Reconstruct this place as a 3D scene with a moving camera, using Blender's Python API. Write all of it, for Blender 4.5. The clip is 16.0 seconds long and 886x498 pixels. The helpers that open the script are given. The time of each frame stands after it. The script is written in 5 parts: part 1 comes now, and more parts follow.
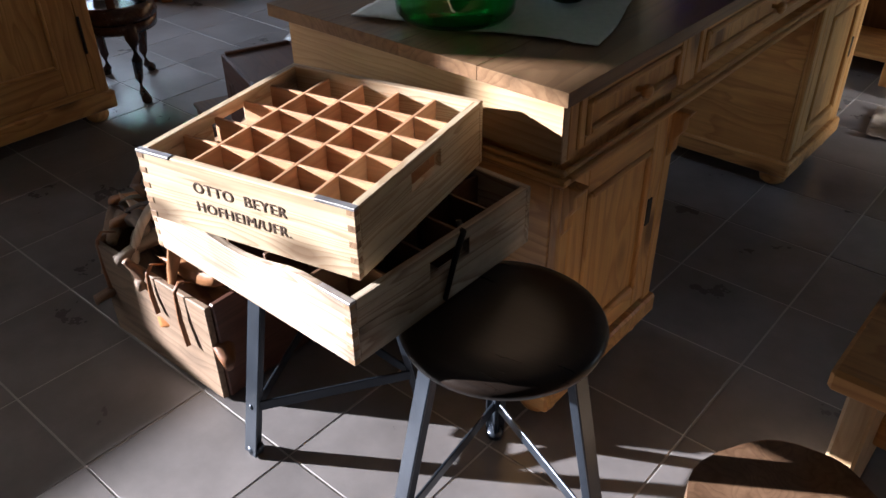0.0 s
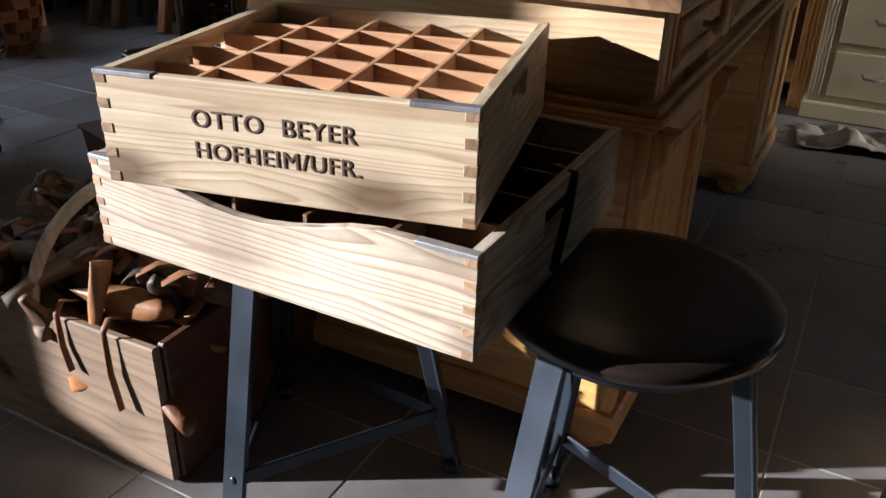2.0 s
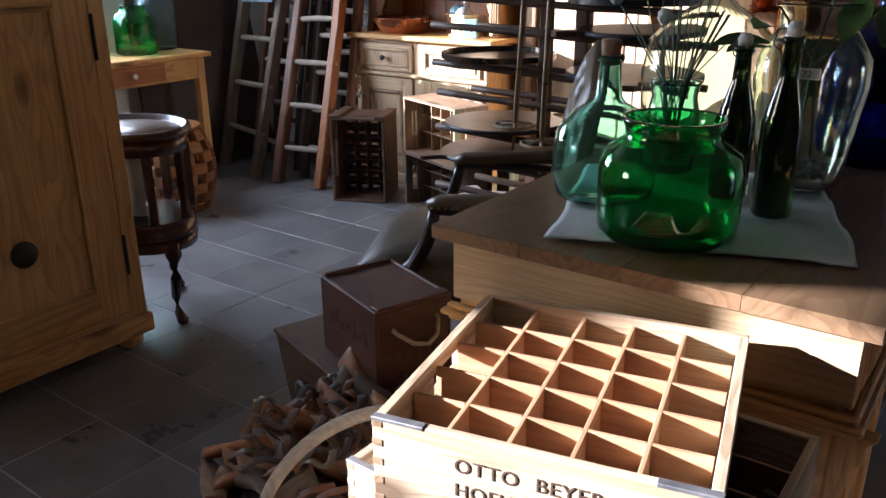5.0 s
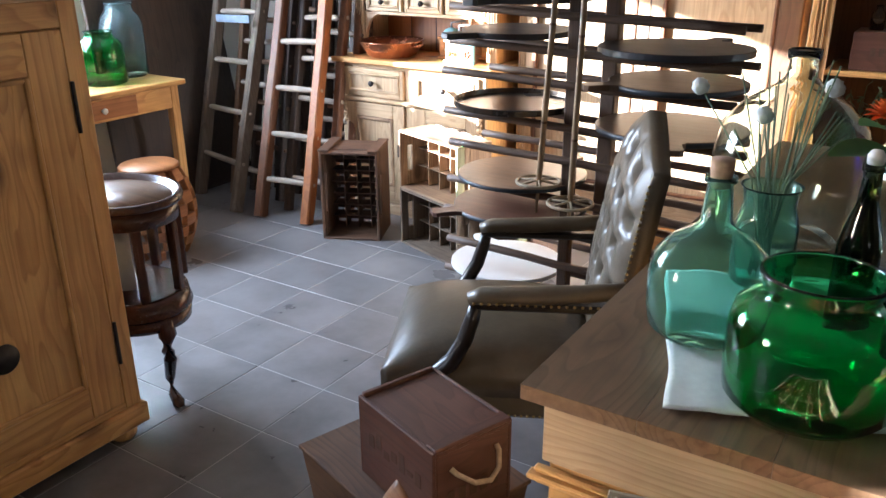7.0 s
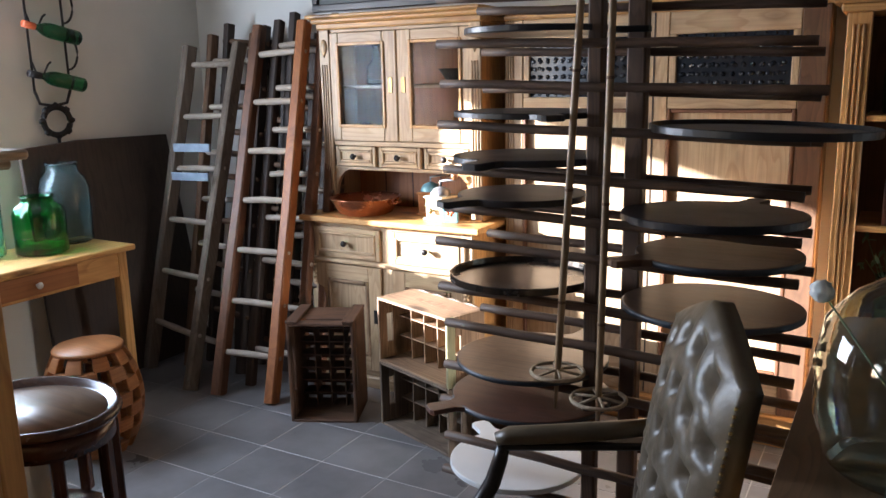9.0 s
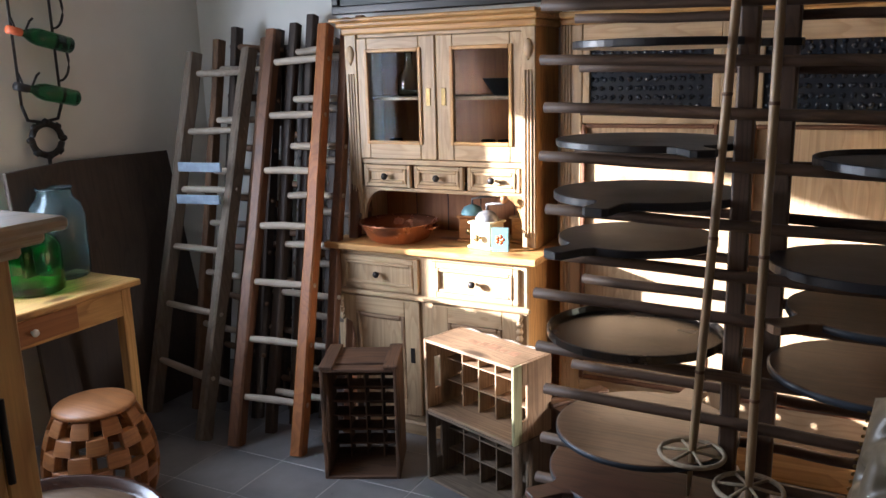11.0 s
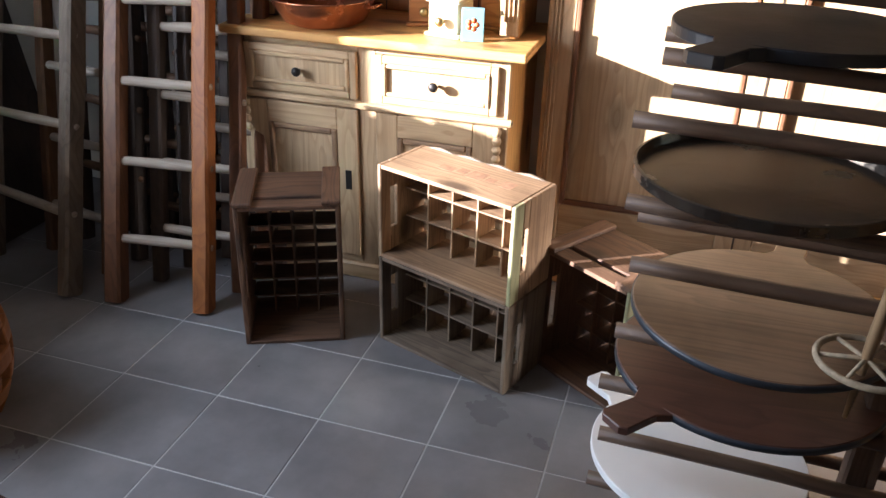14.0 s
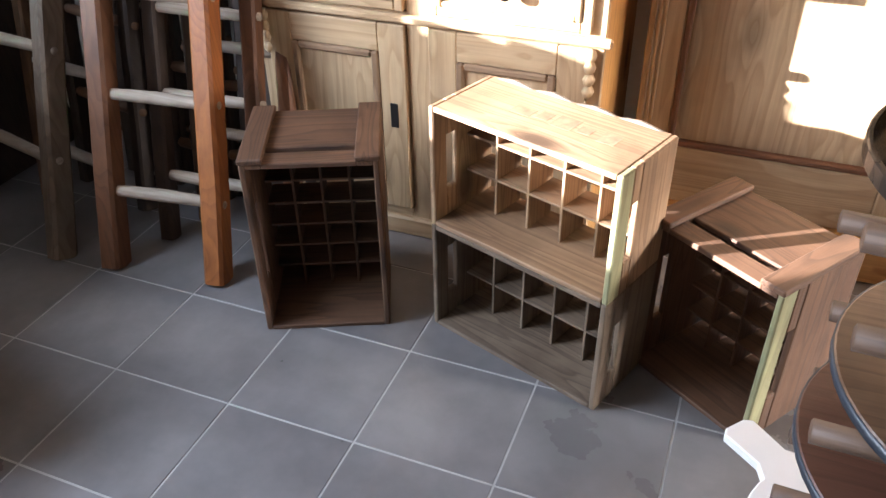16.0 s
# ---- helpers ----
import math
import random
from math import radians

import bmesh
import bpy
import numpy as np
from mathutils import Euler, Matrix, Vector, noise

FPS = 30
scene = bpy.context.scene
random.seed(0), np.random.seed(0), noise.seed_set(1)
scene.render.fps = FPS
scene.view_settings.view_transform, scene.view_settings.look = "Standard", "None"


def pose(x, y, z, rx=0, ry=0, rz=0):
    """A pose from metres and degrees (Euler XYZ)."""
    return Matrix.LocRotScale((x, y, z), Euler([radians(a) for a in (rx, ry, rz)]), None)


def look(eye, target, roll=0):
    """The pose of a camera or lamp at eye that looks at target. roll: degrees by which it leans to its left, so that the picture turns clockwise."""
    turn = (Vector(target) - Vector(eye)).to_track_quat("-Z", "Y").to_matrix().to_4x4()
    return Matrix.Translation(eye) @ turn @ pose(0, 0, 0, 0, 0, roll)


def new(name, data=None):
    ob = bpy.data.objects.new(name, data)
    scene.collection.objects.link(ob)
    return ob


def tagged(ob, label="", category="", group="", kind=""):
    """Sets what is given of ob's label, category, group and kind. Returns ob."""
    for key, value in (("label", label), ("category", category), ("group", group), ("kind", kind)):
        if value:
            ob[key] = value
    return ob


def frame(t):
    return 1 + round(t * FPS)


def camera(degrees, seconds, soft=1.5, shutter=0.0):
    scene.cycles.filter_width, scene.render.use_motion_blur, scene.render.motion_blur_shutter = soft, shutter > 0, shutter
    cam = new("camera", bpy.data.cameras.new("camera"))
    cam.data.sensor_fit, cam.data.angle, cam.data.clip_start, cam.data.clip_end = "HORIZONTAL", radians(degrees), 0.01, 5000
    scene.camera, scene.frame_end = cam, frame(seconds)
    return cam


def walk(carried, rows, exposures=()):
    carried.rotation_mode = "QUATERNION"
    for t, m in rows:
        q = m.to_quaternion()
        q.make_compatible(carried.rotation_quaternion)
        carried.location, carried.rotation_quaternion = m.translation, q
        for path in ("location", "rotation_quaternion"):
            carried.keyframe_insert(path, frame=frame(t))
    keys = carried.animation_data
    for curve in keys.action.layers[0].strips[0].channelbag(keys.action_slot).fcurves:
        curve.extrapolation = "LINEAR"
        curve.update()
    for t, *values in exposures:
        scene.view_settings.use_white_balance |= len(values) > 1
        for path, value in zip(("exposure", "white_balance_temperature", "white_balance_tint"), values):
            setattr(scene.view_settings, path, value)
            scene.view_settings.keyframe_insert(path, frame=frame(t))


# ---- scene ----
cam = camera(57.6, 16.0)
PATH = [
    (0, (-0.08, 0.211, 1.366), (-1.173, 1.458, 0.247), -0.9),
    (0.5, (-0.203, 0.24, 1.292), (-1.195, 1.564, 0.168), -0.5),
    (1, (-0.341, 0.218, 1.192), (-1.158, 1.708, 0.137), 1.1),
    (1.5, (-0.448, 0.195, 1.081), (-1.249, 1.727, 0.074), 1.6),
    (2, (-0.509, 0.203, 1.0), (-1.341, 1.776, 0.087), 1.4),
    (2.5, (-0.558, 0.223, 0.962), (-1.461, 1.806, 0.139), 0.2),
    (3, (-0.589, 0.229, 0.956), (-1.553, 1.799, 0.177), -0.9),
    (3.5, (-0.607, 0.223, 0.974), (-1.619, 1.779, 0.23), -1.1),
    (4, (-0.623, 0.19, 1.052), (-1.67, 1.729, 0.321), -1.0),
    (4.5, (-0.647, 0.145, 1.189), (-1.731, 1.672, 0.486), -0.5),
    (5, (-0.644, 0.116, 1.321), (-1.753, 1.63, 0.63), -0.3),
    (7.5, (-1.123, 0.338, 1.537), (-2.117, 1.911, 0.804), -0.7),
    (8, (-1.199, 0.428, 1.557), (-2.194, 2.032, 0.897), -0.6),
    (8.5, (-1.28, 0.548, 1.557), (-2.296, 2.186, 1.026), -1.0),
    (9, (-1.381, 0.625, 1.552), (-2.354, 2.321, 1.133), -1.2),
    (11.5, (-2.03, 0.886, 1.634), (-2.906, 2.627, 1.184), -1.1),
    (12, (-2.158, 0.94, 1.614), (-2.997, 2.679, 1.094), -1.0),
    (12.5, (-2.243, 1.05, 1.592), (-3.05, 2.778, 0.99), -1.0),
    (13, (-2.324, 1.192, 1.557), (-3.065, 2.89, 0.805), -0.3),
    (13.5, (-2.427, 1.317, 1.512), (-3.07, 3.001, 0.645), 0.7),
    (14, (-2.54, 1.458, 1.468), (-3.056, 3.151, 0.537), 1.5),
    (14.5, (-2.587, 1.605, 1.426), (-3.073, 3.273, 0.436), 1.4),
    (15, (-2.617, 1.764, 1.39), (-3.102, 3.388, 0.328), 1.6),
    (15.5, (-2.663, 1.901, 1.357), (-3.203, 3.466, 0.235), 0.7),
    (16, (-2.739, 2.031, 1.341), (-3.358, 3.539, 0.182), -1.1),
]
EXPOSURES = [(0.0, 2.4, 5950, 17), (1.5, 1.87, 5900, 15), (3.5, 1.4, 5800, 10), (5.0, 2.75, 5650, 18), (7.5, 4.12, 5600, 13),
             (9.0, 2.95, 5800, 15), (12.0, 2.72, 5900, 16), (14.5, 2.97, 5950, 16), (16.0, 3.5, 5950, 16)]
walk(cam, [(t, look(eye, target, roll)) for t, eye, target, roll in PATH], EXPOSURES)

# ---- light ----
SUN_WAY = Vector((1.65, 1.0, -0.48)).normalized()
world = bpy.data.worlds.new("sky")
scene.world = world
world.use_nodes = True
wn = world.node_tree
sky = wn.nodes.new("ShaderNodeTexSky")
sky.sky_type, sky.sun_disc = "NISHITA", False
sky.sun_elevation, sky.sun_rotation = radians(14), radians(239)
wn.links.new(sky.outputs[0], wn.nodes["Background"].inputs[0])
wn.nodes["Background"].inputs[1].default_value = 0.12

sun = new("sun", bpy.data.lights.new("sun", "SUN"))
sun.data.energy, sun.data.angle, sun.data.color = 5.0, radians(0.6), (1.0, 0.955, 0.9)
sun.matrix_world = look((0, 0, 0), SUN_WAY)


def sky_or_fill_light(x, y, z, tx, ty, tz, w, h, watts, colour, spread=180):
    """The sky's light through one window opening; the east one is an added fill."""
    ob = new("sky_or_fill_light", bpy.data.lights.new("sky_or_fill_light", "AREA"))
    ob.data.shape, ob.data.size, ob.data.size_y = "RECTANGLE", w, h
    ob.data.energy, ob.data.color, ob.data.spread = watts, colour, radians(spread)
    ob.matrix_world = look((x, y, z), (tx, ty, tz))


SKY = (0.76, 0.88, 1.0)
sky_or_fill_light(-5.13, 2.28, 1.58, -2, 2.5, 1.2, 1.2, 1.0, 11, SKY)
sky_or_fill_light(-5.13, -1.8, 1.64, -2, -1.4, 1.2, 1.15, 1.05, 2.6, SKY)
# Added warm fill from the unseen east side, aimed at the cream cabinet.
sky_or_fill_light(1.38, 3.6, 1.0, -0.5, 3.7, 0.45, 0.8, 1.2, 1.5, (1.0, 0.93, 0.82), 25)

# ---- materials ----


def material(name):
    m = bpy.data.materials.new(name)
    m.use_nodes = True
    return m, m.node_tree.nodes, m.node_tree.links, m.node_tree.nodes["Principled BSDF"]


def coords(n, l, scale, spread=7.0):
    """Object coordinates, shifted piece by piece, stretched by scale."""
    tc, info = n.new("ShaderNodeTexCoord"), n.new("ShaderNodeObjectInfo")
    mul, add = n.new("ShaderNodeMath"), n.new("ShaderNodeVectorMath")
    mul.operation, mul.inputs[1].default_value = "MULTIPLY", spread
    l.new(info.outputs["Random"], mul.inputs[0])
    l.new(tc.outputs["Object"], add.inputs[0])
    l.new(mul.outputs[0], add.inputs[1])
    mp = n.new("ShaderNodeMapping")
    mp.inputs["Scale"].default_value = scale
    l.new(add.outputs[0], mp.inputs[0])
    return mp.outputs[0], info


def noise_tex(n, l, vec, scale, detail=4.0, rough=0.6, distort=0.0):
    t = n.new("ShaderNodeTexNoise")
    t.inputs["Scale"].default_value, t.inputs["Detail"].default_value = scale, detail
    t.inputs["Roughness"].default_value, t.inputs["Distortion"].default_value = rough, distort
    l.new(vec, t.inputs["Vector"])
    return t.outputs[0]


def ramp(n, l, fac, stops):
    r = n.new("ShaderNodeValToRGB")
    while len(r.color_ramp.elements) < len(stops):
        r.color_ramp.elements.new(0.5)
    for e, (p, c) in zip(r.color_ramp.elements, stops):
        e.position, e.color = p, (*c, 1)
    l.new(fac, r.inputs[0])
    return r.outputs[0]


def mix(n, l, a, b, fac, kind="MIX"):
    m = n.new("ShaderNodeMix")
    m.data_type, m.blend_type = "RGBA", kind
    for v, s in ((fac, m.inputs[0]), (a, m.inputs[6]), (b, m.inputs[7])):
        if isinstance(v, (int, float)):
            s.default_value = v
        elif isinstance(v, tuple):
            s.default_value = (*v, 1)
        else:
            l.new(v, s)
    return m.outputs[2]


def relief(n, l, b, height, strength, distance=0.002):
    bump = n.new("ShaderNodeBump")
    bump.inputs["Strength"].default_value, bump.inputs["Distance"].default_value = strength, distance
    l.new(height, bump.inputs["Height"])
    l.new(bump.outputs[0], b.inputs["Normal"])


def wood(name, light, dark, rough=0.5, rings=1.0, knots=0.5, dirt=0.3, bump=0.25, lines=20.0, across=9.0):
    """A grained wood in three versions, by the way that the grain runs."""
    out = []
    for axis in range(3):
        m, n, l, b = material(f"{name}_{'xyz'[axis]}")
        s = [across, across, across]
        s[axis] = 0.45
        v, info = coords(n, l, s)
        ring = noise_tex(n, l, v, 0.62, 2.5, 0.45, 0.25)
        s3 = [7.0, 7.0, 7.0]
        s3[axis] = 3.2
        v3, _ = coords(n, l, s3)
        vo = n.new("ShaderNodeTexVoronoi")
        vo.inputs["Scale"].default_value = 1.0
        l.new(v3, vo.inputs["Vector"])
        bend = n.new("ShaderNodeMath")
        bend.operation, bend.inputs[1].default_value = "MULTIPLY_ADD", 0.13 if knots else 0.0
        l.new(ramp(n, l, vo.outputs["Distance"], [(0.0, (1, 1, 1)), (0.2, (0.45, 0.45, 0.45)), (0.55, (0, 0, 0))]), bend.inputs[0])
        l.new(ring, bend.inputs[2])
        ring = bend.outputs[0]
        mul = n.new("ShaderNodeMath")
        mul.operation, mul.inputs[1].default_value = "MULTIPLY", lines
        l.new(ring, mul.inputs[0])
        fr = n.new("ShaderNodeMath")
        fr.operation = "FRACT"
        l.new(mul.outputs[0], fr.inputs[0])
        s2 = [70.0, 70.0, 70.0]
        s2[axis] = 2.5
        v2, _ = coords(n, l, s2)
        fine = noise_tex(n, l, v2, 1.0, 5.0, 0.7)
        base = ramp(n, l, fr.outputs[0], [(0.0, light), (0.5, tuple(0.8 * a + 0.2 * c for a, c in zip(light, dark))), (0.9, dark), (1.0, light)])
        base = mix(n, l, light, base, 0.6 * rings)
        base = mix(n, l, base, ramp(n, l, fine, [(0.3, (0.55, 0.5, 0.45)), (0.7, (1.1, 1.08, 1.05))]), 0.55, "MULTIPLY")
        if knots:
            spot = ramp(n, l, vo.outputs["Distance"], [(0.1, (1, 1, 1)), (0.25, (0, 0, 0))])
            base = mix(n, l, base, tuple(0.35 * c for c in dark), mix(n, l, (0, 0, 0), spot, knots))
        v4, _ = coords(n, l, (2.2, 2.2, 2.2))
        big = noise_tex(n, l, v4, 1.5, 5.0, 0.6)
        base = mix(n, l, base, ramp(n, l, big, [(0.35, (0.45, 0.4, 0.36)), (0.62, (1, 1, 1))]), dirt, "MULTIPLY")
        l.new(base, b.inputs["Base Color"])
        rr = n.new("ShaderNodeMapRange")
        rr.inputs["To Min"].default_value, rr.inputs["To Max"].default_value = rough - 0.12, rough + 0.15
        l.new(fine, rr.inputs[0])
        l.new(rr.outputs[0], b.inputs["Roughness"])
        relief(n, l, b, fine, bump)
        out.append(m)
    return out


def plain(name, colour, rough=0.5, metal=0.0, vary=0.25, scale=12.0, bump=0.1, coat=0.0):
    m, n, l, b = material(name)
    v, _ = coords(n, l, (1, 1, 1))
    a, c = noise_tex(n, l, v, scale, 5.0), noise_tex(n, l, v, scale * 9, 3.0)
    col = mix(n, l, colour, ramp(n, l, a, [(0.3, tuple(x * 0.5 for x in colour)), (0.7, tuple(min(1, x * 1.25) for x in colour))]), vary * 2)
    l.new(col, b.inputs["Base Color"])
    b.inputs["Metallic"].default_value, b.inputs["Coat Weight"].default_value = metal, coat
    rr = n.new("ShaderNodeMapRange")
    rr.inputs["To Min"].default_value, rr.inputs["To Max"].default_value = max(0.02, rough - 0.12), min(1, rough + 0.12)
    l.new(a, rr.inputs[0])
    l.new(rr.outputs[0], b.inputs["Roughness"])
    relief(n, l, b, c, bump)
    return m


def glass(name, colour, rough=0.02):
    m, n, l, b = material(name)
    b.inputs["Base Color"].default_value = (*colour, 1)
    b.inputs["Transmission Weight"].default_value, b.inputs["Roughness"].default_value = 1.0, rough
    b.inputs["IOR"].default_value = 1.45
    v, _ = coords(n, l, (1, 1, 1))
    relief(n, l, b, noise_tex(n, l, v, 14, 2.0), 0.15, 0.004)
    return m


PINE = wood("honey_pine", (0.7, 0.4, 0.14), (0.42, 0.19, 0.055), 0.42, 1.0, 0.9, 0.3)
PINE_PALE = wood("pale_pine", (0.6, 0.44, 0.265), (0.4, 0.25, 0.12), 0.45, 0.9, 0.5, 0.3)
CRATE = wood("scrubbed_crate_pine", (0.68, 0.57, 0.4), (0.34, 0.19, 0.085), 0.6, 1.0, 0.9, 0.5, 0.5, 22.0, 20.0)
CRATE_DIRTY = wood("soiled_crate_pine", (0.61, 0.54, 0.43), (0.25, 0.16, 0.1), 0.65, 1.2, 1.0, 0.75, 0.6, 22.0, 20.0)
DIVIDER = wood("divider_wood", (0.62, 0.37, 0.21), (0.42, 0.2, 0.09), 0.6, 0.7, 0.0, 0.25)
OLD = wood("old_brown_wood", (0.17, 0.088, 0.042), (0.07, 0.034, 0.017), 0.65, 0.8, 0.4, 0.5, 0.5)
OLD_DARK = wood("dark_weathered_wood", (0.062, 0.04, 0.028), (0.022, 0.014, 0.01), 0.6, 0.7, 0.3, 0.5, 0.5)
CRATE_OLD = wood("stained_crate_wood", (0.15, 0.078, 0.042), (0.05, 0.025, 0.014), 0.65, 1.0, 0.8, 0.8, 0.6, 18.0, 16.0)
CRATE_GREY = wood("stained_grey_crate_wood", (0.22, 0.165, 0.115), (0.08, 0.055, 0.036), 0.7, 1.0, 0.8, 0.85, 0.6, 18.0, 16.0)
GREY = wood("grey_weathered_wood", (0.2, 0.155, 0.115), (0.08, 0.058, 0.04), 0.7, 0.7, 0.3, 0.45, 0.5)
RUNG = wood("pale_rung_wood", (0.46, 0.39, 0.31), (0.24, 0.18, 0.13), 0.65, 0.7, 0.0, 0.45, 0.4)
RUSSET = wood("russet_rail_wood", (0.21, 0.092, 0.042), (0.09, 0.036, 0.017), 0.55, 0.8, 0.5, 0.5, 0.4)
# Spruce turned orange: the sun on one ladder rail, put into its colour.
SUNLIT_RAIL = wood("sunlit_orange_spruce", (0.4, 0.14, 0.035), (0.2, 0.06, 0.015), 0.5, 0.8, 0.4, 0.4, 0.3)
RED = wood("reddish_stained_wood", (0.125, 0.054, 0.036), (0.05, 0.02, 0.014), 0.42, 0.8, 0.2, 0.4, 0.3)
MAHOG = wood("dark_mahogany", (0.085, 0.033, 0.018), (0.035, 0.014, 0.009), 0.22, 0.8, 0.0, 0.3, 0.1)
DESKTOP = wood("waxed_desk_top", (0.25, 0.155, 0.085), (0.13, 0.072, 0.036), 0.34, 0.9, 0.4, 0.45, 0.2)
BOARD = wood("brown_board_wood", (0.25, 0.155, 0.095), (0.11, 0.06, 0.035), 0.34, 0.8, 0.2, 0.85, 0.3, 18.0, 14.0)
EBONY = wood("black_lacquered_wood", (0.02, 0.014, 0.011), (0.01, 0.007, 0.006), 0.3, 0.8, 0.0, 0.3, 0.1)
TEAK = wood("block_teak", (0.43, 0.18, 0.06), (0.25, 0.095, 0.03), 0.45, 0.8, 0.0, 0.3)
BLACK = plain("black_board_paint", (0.02, 0.021, 0.025), 0.38, 0, 0.3, 8, 0.2)
RACKWOOD = wood("rack_brown_wood", (0.15, 0.092, 0.058), (0.055, 0.032, 0.02), 0.6, 0.8, 0.3, 0.5, 0.5)
STEEL = plain("blued_steel", (0.035, 0.045, 0.06), 0.34, 0.6, 0.2, 9, 0.1)
IRON = plain("wrought_iron", (0.03, 0.026, 0.024), 0.5, 0.6, 0.2, 20, 0.2)
BRASS = plain("aged_brass", (0.35, 0.24, 0.1), 0.35, 0.9, 0.25, 20, 0.1)
ZINC = plain("worn_zinc", (0.35, 0.35, 0.36), 0.5, 0.8, 0.3, 30, 0.2)
COPPER = plain("hammered_copper", (0.62, 0.26, 0.14), 0.25, 0.9, 0.25, 18, 0.35)
LEATHER = plain("green_brown_leather", (0.115, 0.085, 0.05), 0.4, 0, 0.3, 10, 0.35)
TAN = plain("tan_leather", (0.22, 0.09, 0.035), 0.5, 0, 0.3, 14, 0.3)
BOXWOOD = wood("pale_weathered_wood", (0.27, 0.19, 0.125), (0.13, 0.085, 0.052), 0.7, 0.9, 0.4, 0.5, 0.5)
BROWNCRATE = wood("brown_crate_wood", (0.4, 0.265, 0.155), (0.17, 0.095, 0.05), 0.65, 1.0, 0.9, 0.75, 0.5, 18.0, 15.0)
PALEBLUE = plain("faded_blue_paint", (0.22, 0.27, 0.33), 0.7, 0, 0.3, 20, 0.3)
LASTWOOD = wood("shoe_last_wood", (0.36, 0.17, 0.07), (0.2, 0.085, 0.03), 0.42, 0.7, 0.0, 0.4, 0.2)
PLASTER = plain("cream_plaster", (0.8, 0.765, 0.69), 0.9, 0, 0.06, 2.5, 0.25)
# Ceiling beige made dark to throw less light back; it stays unseen.
CEIL = plain("unseen_ceiling_low_bounce", (0.3, 0.27, 0.235), 0.9, 0, 0.05, 2.0, 0.2)
TILE = plain("grey_stone_tile", (0.19, 0.18, 0.178), 0.31, 0, 0.34, 4.0, 0.16)
# Made-up dark brown for unseen walls, so they bounce less light.
UNSEEN_WALL = plain("unseen_wall_dark_brown", (0.085, 0.055, 0.035), 0.7, 0, 0.2, 3.0, 0.2)
GROUT = plain("light_grout", (0.42, 0.41, 0.39), 0.9, 0, 0.12, 30, 0.3)
LINEN = plain("white_linen", (0.66, 0.7, 0.68), 0.9, 0, 0.08, 60, 0.5)
WOOL = plain("beige_wool", (0.36, 0.31, 0.25), 0.95, 0, 0.2, 40, 0.6)
WHITE = plain("white_paint", (0.78, 0.78, 0.76), 0.5, 0, 0.06, 6, 0.1)
CREAM = plain("cream_furniture_paint", (0.66, 0.56, 0.36), 0.45, 0, 0.1, 6, 0.1)
ROPE = plain("hemp_rope", (0.42, 0.33, 0.22), 0.9, 0, 0.3, 80, 0.6)
CORK = plain("cork", (0.4, 0.27, 0.2), 0.9, 0, 0.3, 60, 0.4)
INK = plain("stencil_ink", (0.085, 0.048, 0.03), 0.7, 0, 0.35, 60, 0.1)
BLUE = plain("turquoise_enamel", (0.2, 0.42, 0.48), 0.35, 0, 0.15, 10, 0.1)
REDP = plain("red_paint", (0.6, 0.12, 0.04), 0.4, 0, 0.15, 10, 0.1)
BAMBOO = wood("bamboo", (0.36, 0.24, 0.13), (0.2, 0.12, 0.06), 0.4, 0.6, 0.0, 0.4, 0.1)
LEAF = plain("green_leaf", (0.06, 0.16, 0.04), 0.5, 0, 0.3, 20, 0.2)
PETAL = plain("orange_petal", (0.8, 0.16, 0.02), 0.6, 0, 0.2, 20, 0.2)
STEM = plain("dry_green_stem", (0.1, 0.16, 0.09), 0.7, 0, 0.25, 30, 0.2)
FLUFF = plain("white_seed_head", (0.75, 0.78, 0.76), 0.95, 0, 0.05, 60, 0.8)
GREEN_G = glass("emerald_glass", (0.1, 0.66, 0.22))
TEAL_G = glass("sea_green_glass", (0.55, 0.92, 0.8))
AQUA_G = glass("pale_aqua_glass", (0.72, 0.92, 0.96))
CLEAR_G = glass("greenish_clear_glass", (0.88, 0.95, 0.88))
BLUE_G = glass("cobalt_glass", (0.03, 0.05, 0.6))
BROWN_G = glass("dark_bottle_glass", (0.03, 0.05, 0.02))
for m_ in (TEAL_G, AQUA_G):
    m_.node_tree.nodes["Principled BSDF"].inputs["IOR"].default_value = 1.3
    m_.node_tree.nodes["Principled BSDF"].inputs["Transmission Weight"].default_value = 0.97
PANE_G = glass("pane_glass", (0.95, 0.97, 0.96))
PANE_G.node_tree.nodes["Principled BSDF"].inputs["IOR"].default_value = 1.12
m_, n_, l_, b_ = material("pressed_dark_glass")
v_, _i = coords(n_, l_, (1, 1, 1), 0.0)
vo_ = n_.new("ShaderNodeTexVoronoi")
vo_.inputs["Scale"].default_value, vo_.inputs["Randomness"].default_value = 26, 0.1
l_.new(v_, vo_.inputs["Vector"])
b_.inputs["Base Color"].default_value, b_.inputs["Roughness"].default_value = (0.02, 0.024, 0.03, 1), 0.12
relief(n_, l_, b_, ramp(n_, l_, vo_.outputs["Distance"], [(0.05, (1, 1, 1)), (0.3, (0, 0, 0))]), 1.0, 0.02)
PRESSED = m_

# ---- mesh tools ----
BOXES = {}


def mesh_of(name, bm, smooth=False):
    me = bpy.data.meshes.new(name)
    bmesh.ops.recalc_face_normals(bm, faces=bm.faces)
    bm.to_mesh(me)
    bm.free()
    if smooth:
        for p in me.polygons:
            p.use_smooth = True
    return me


def box_mesh(sx, sy, sz, bevel=0.002):
    key = (round(sx, 4), round(sy, 4), round(sz, 4), bevel)
    if key not in BOXES:
        bm = bmesh.new()
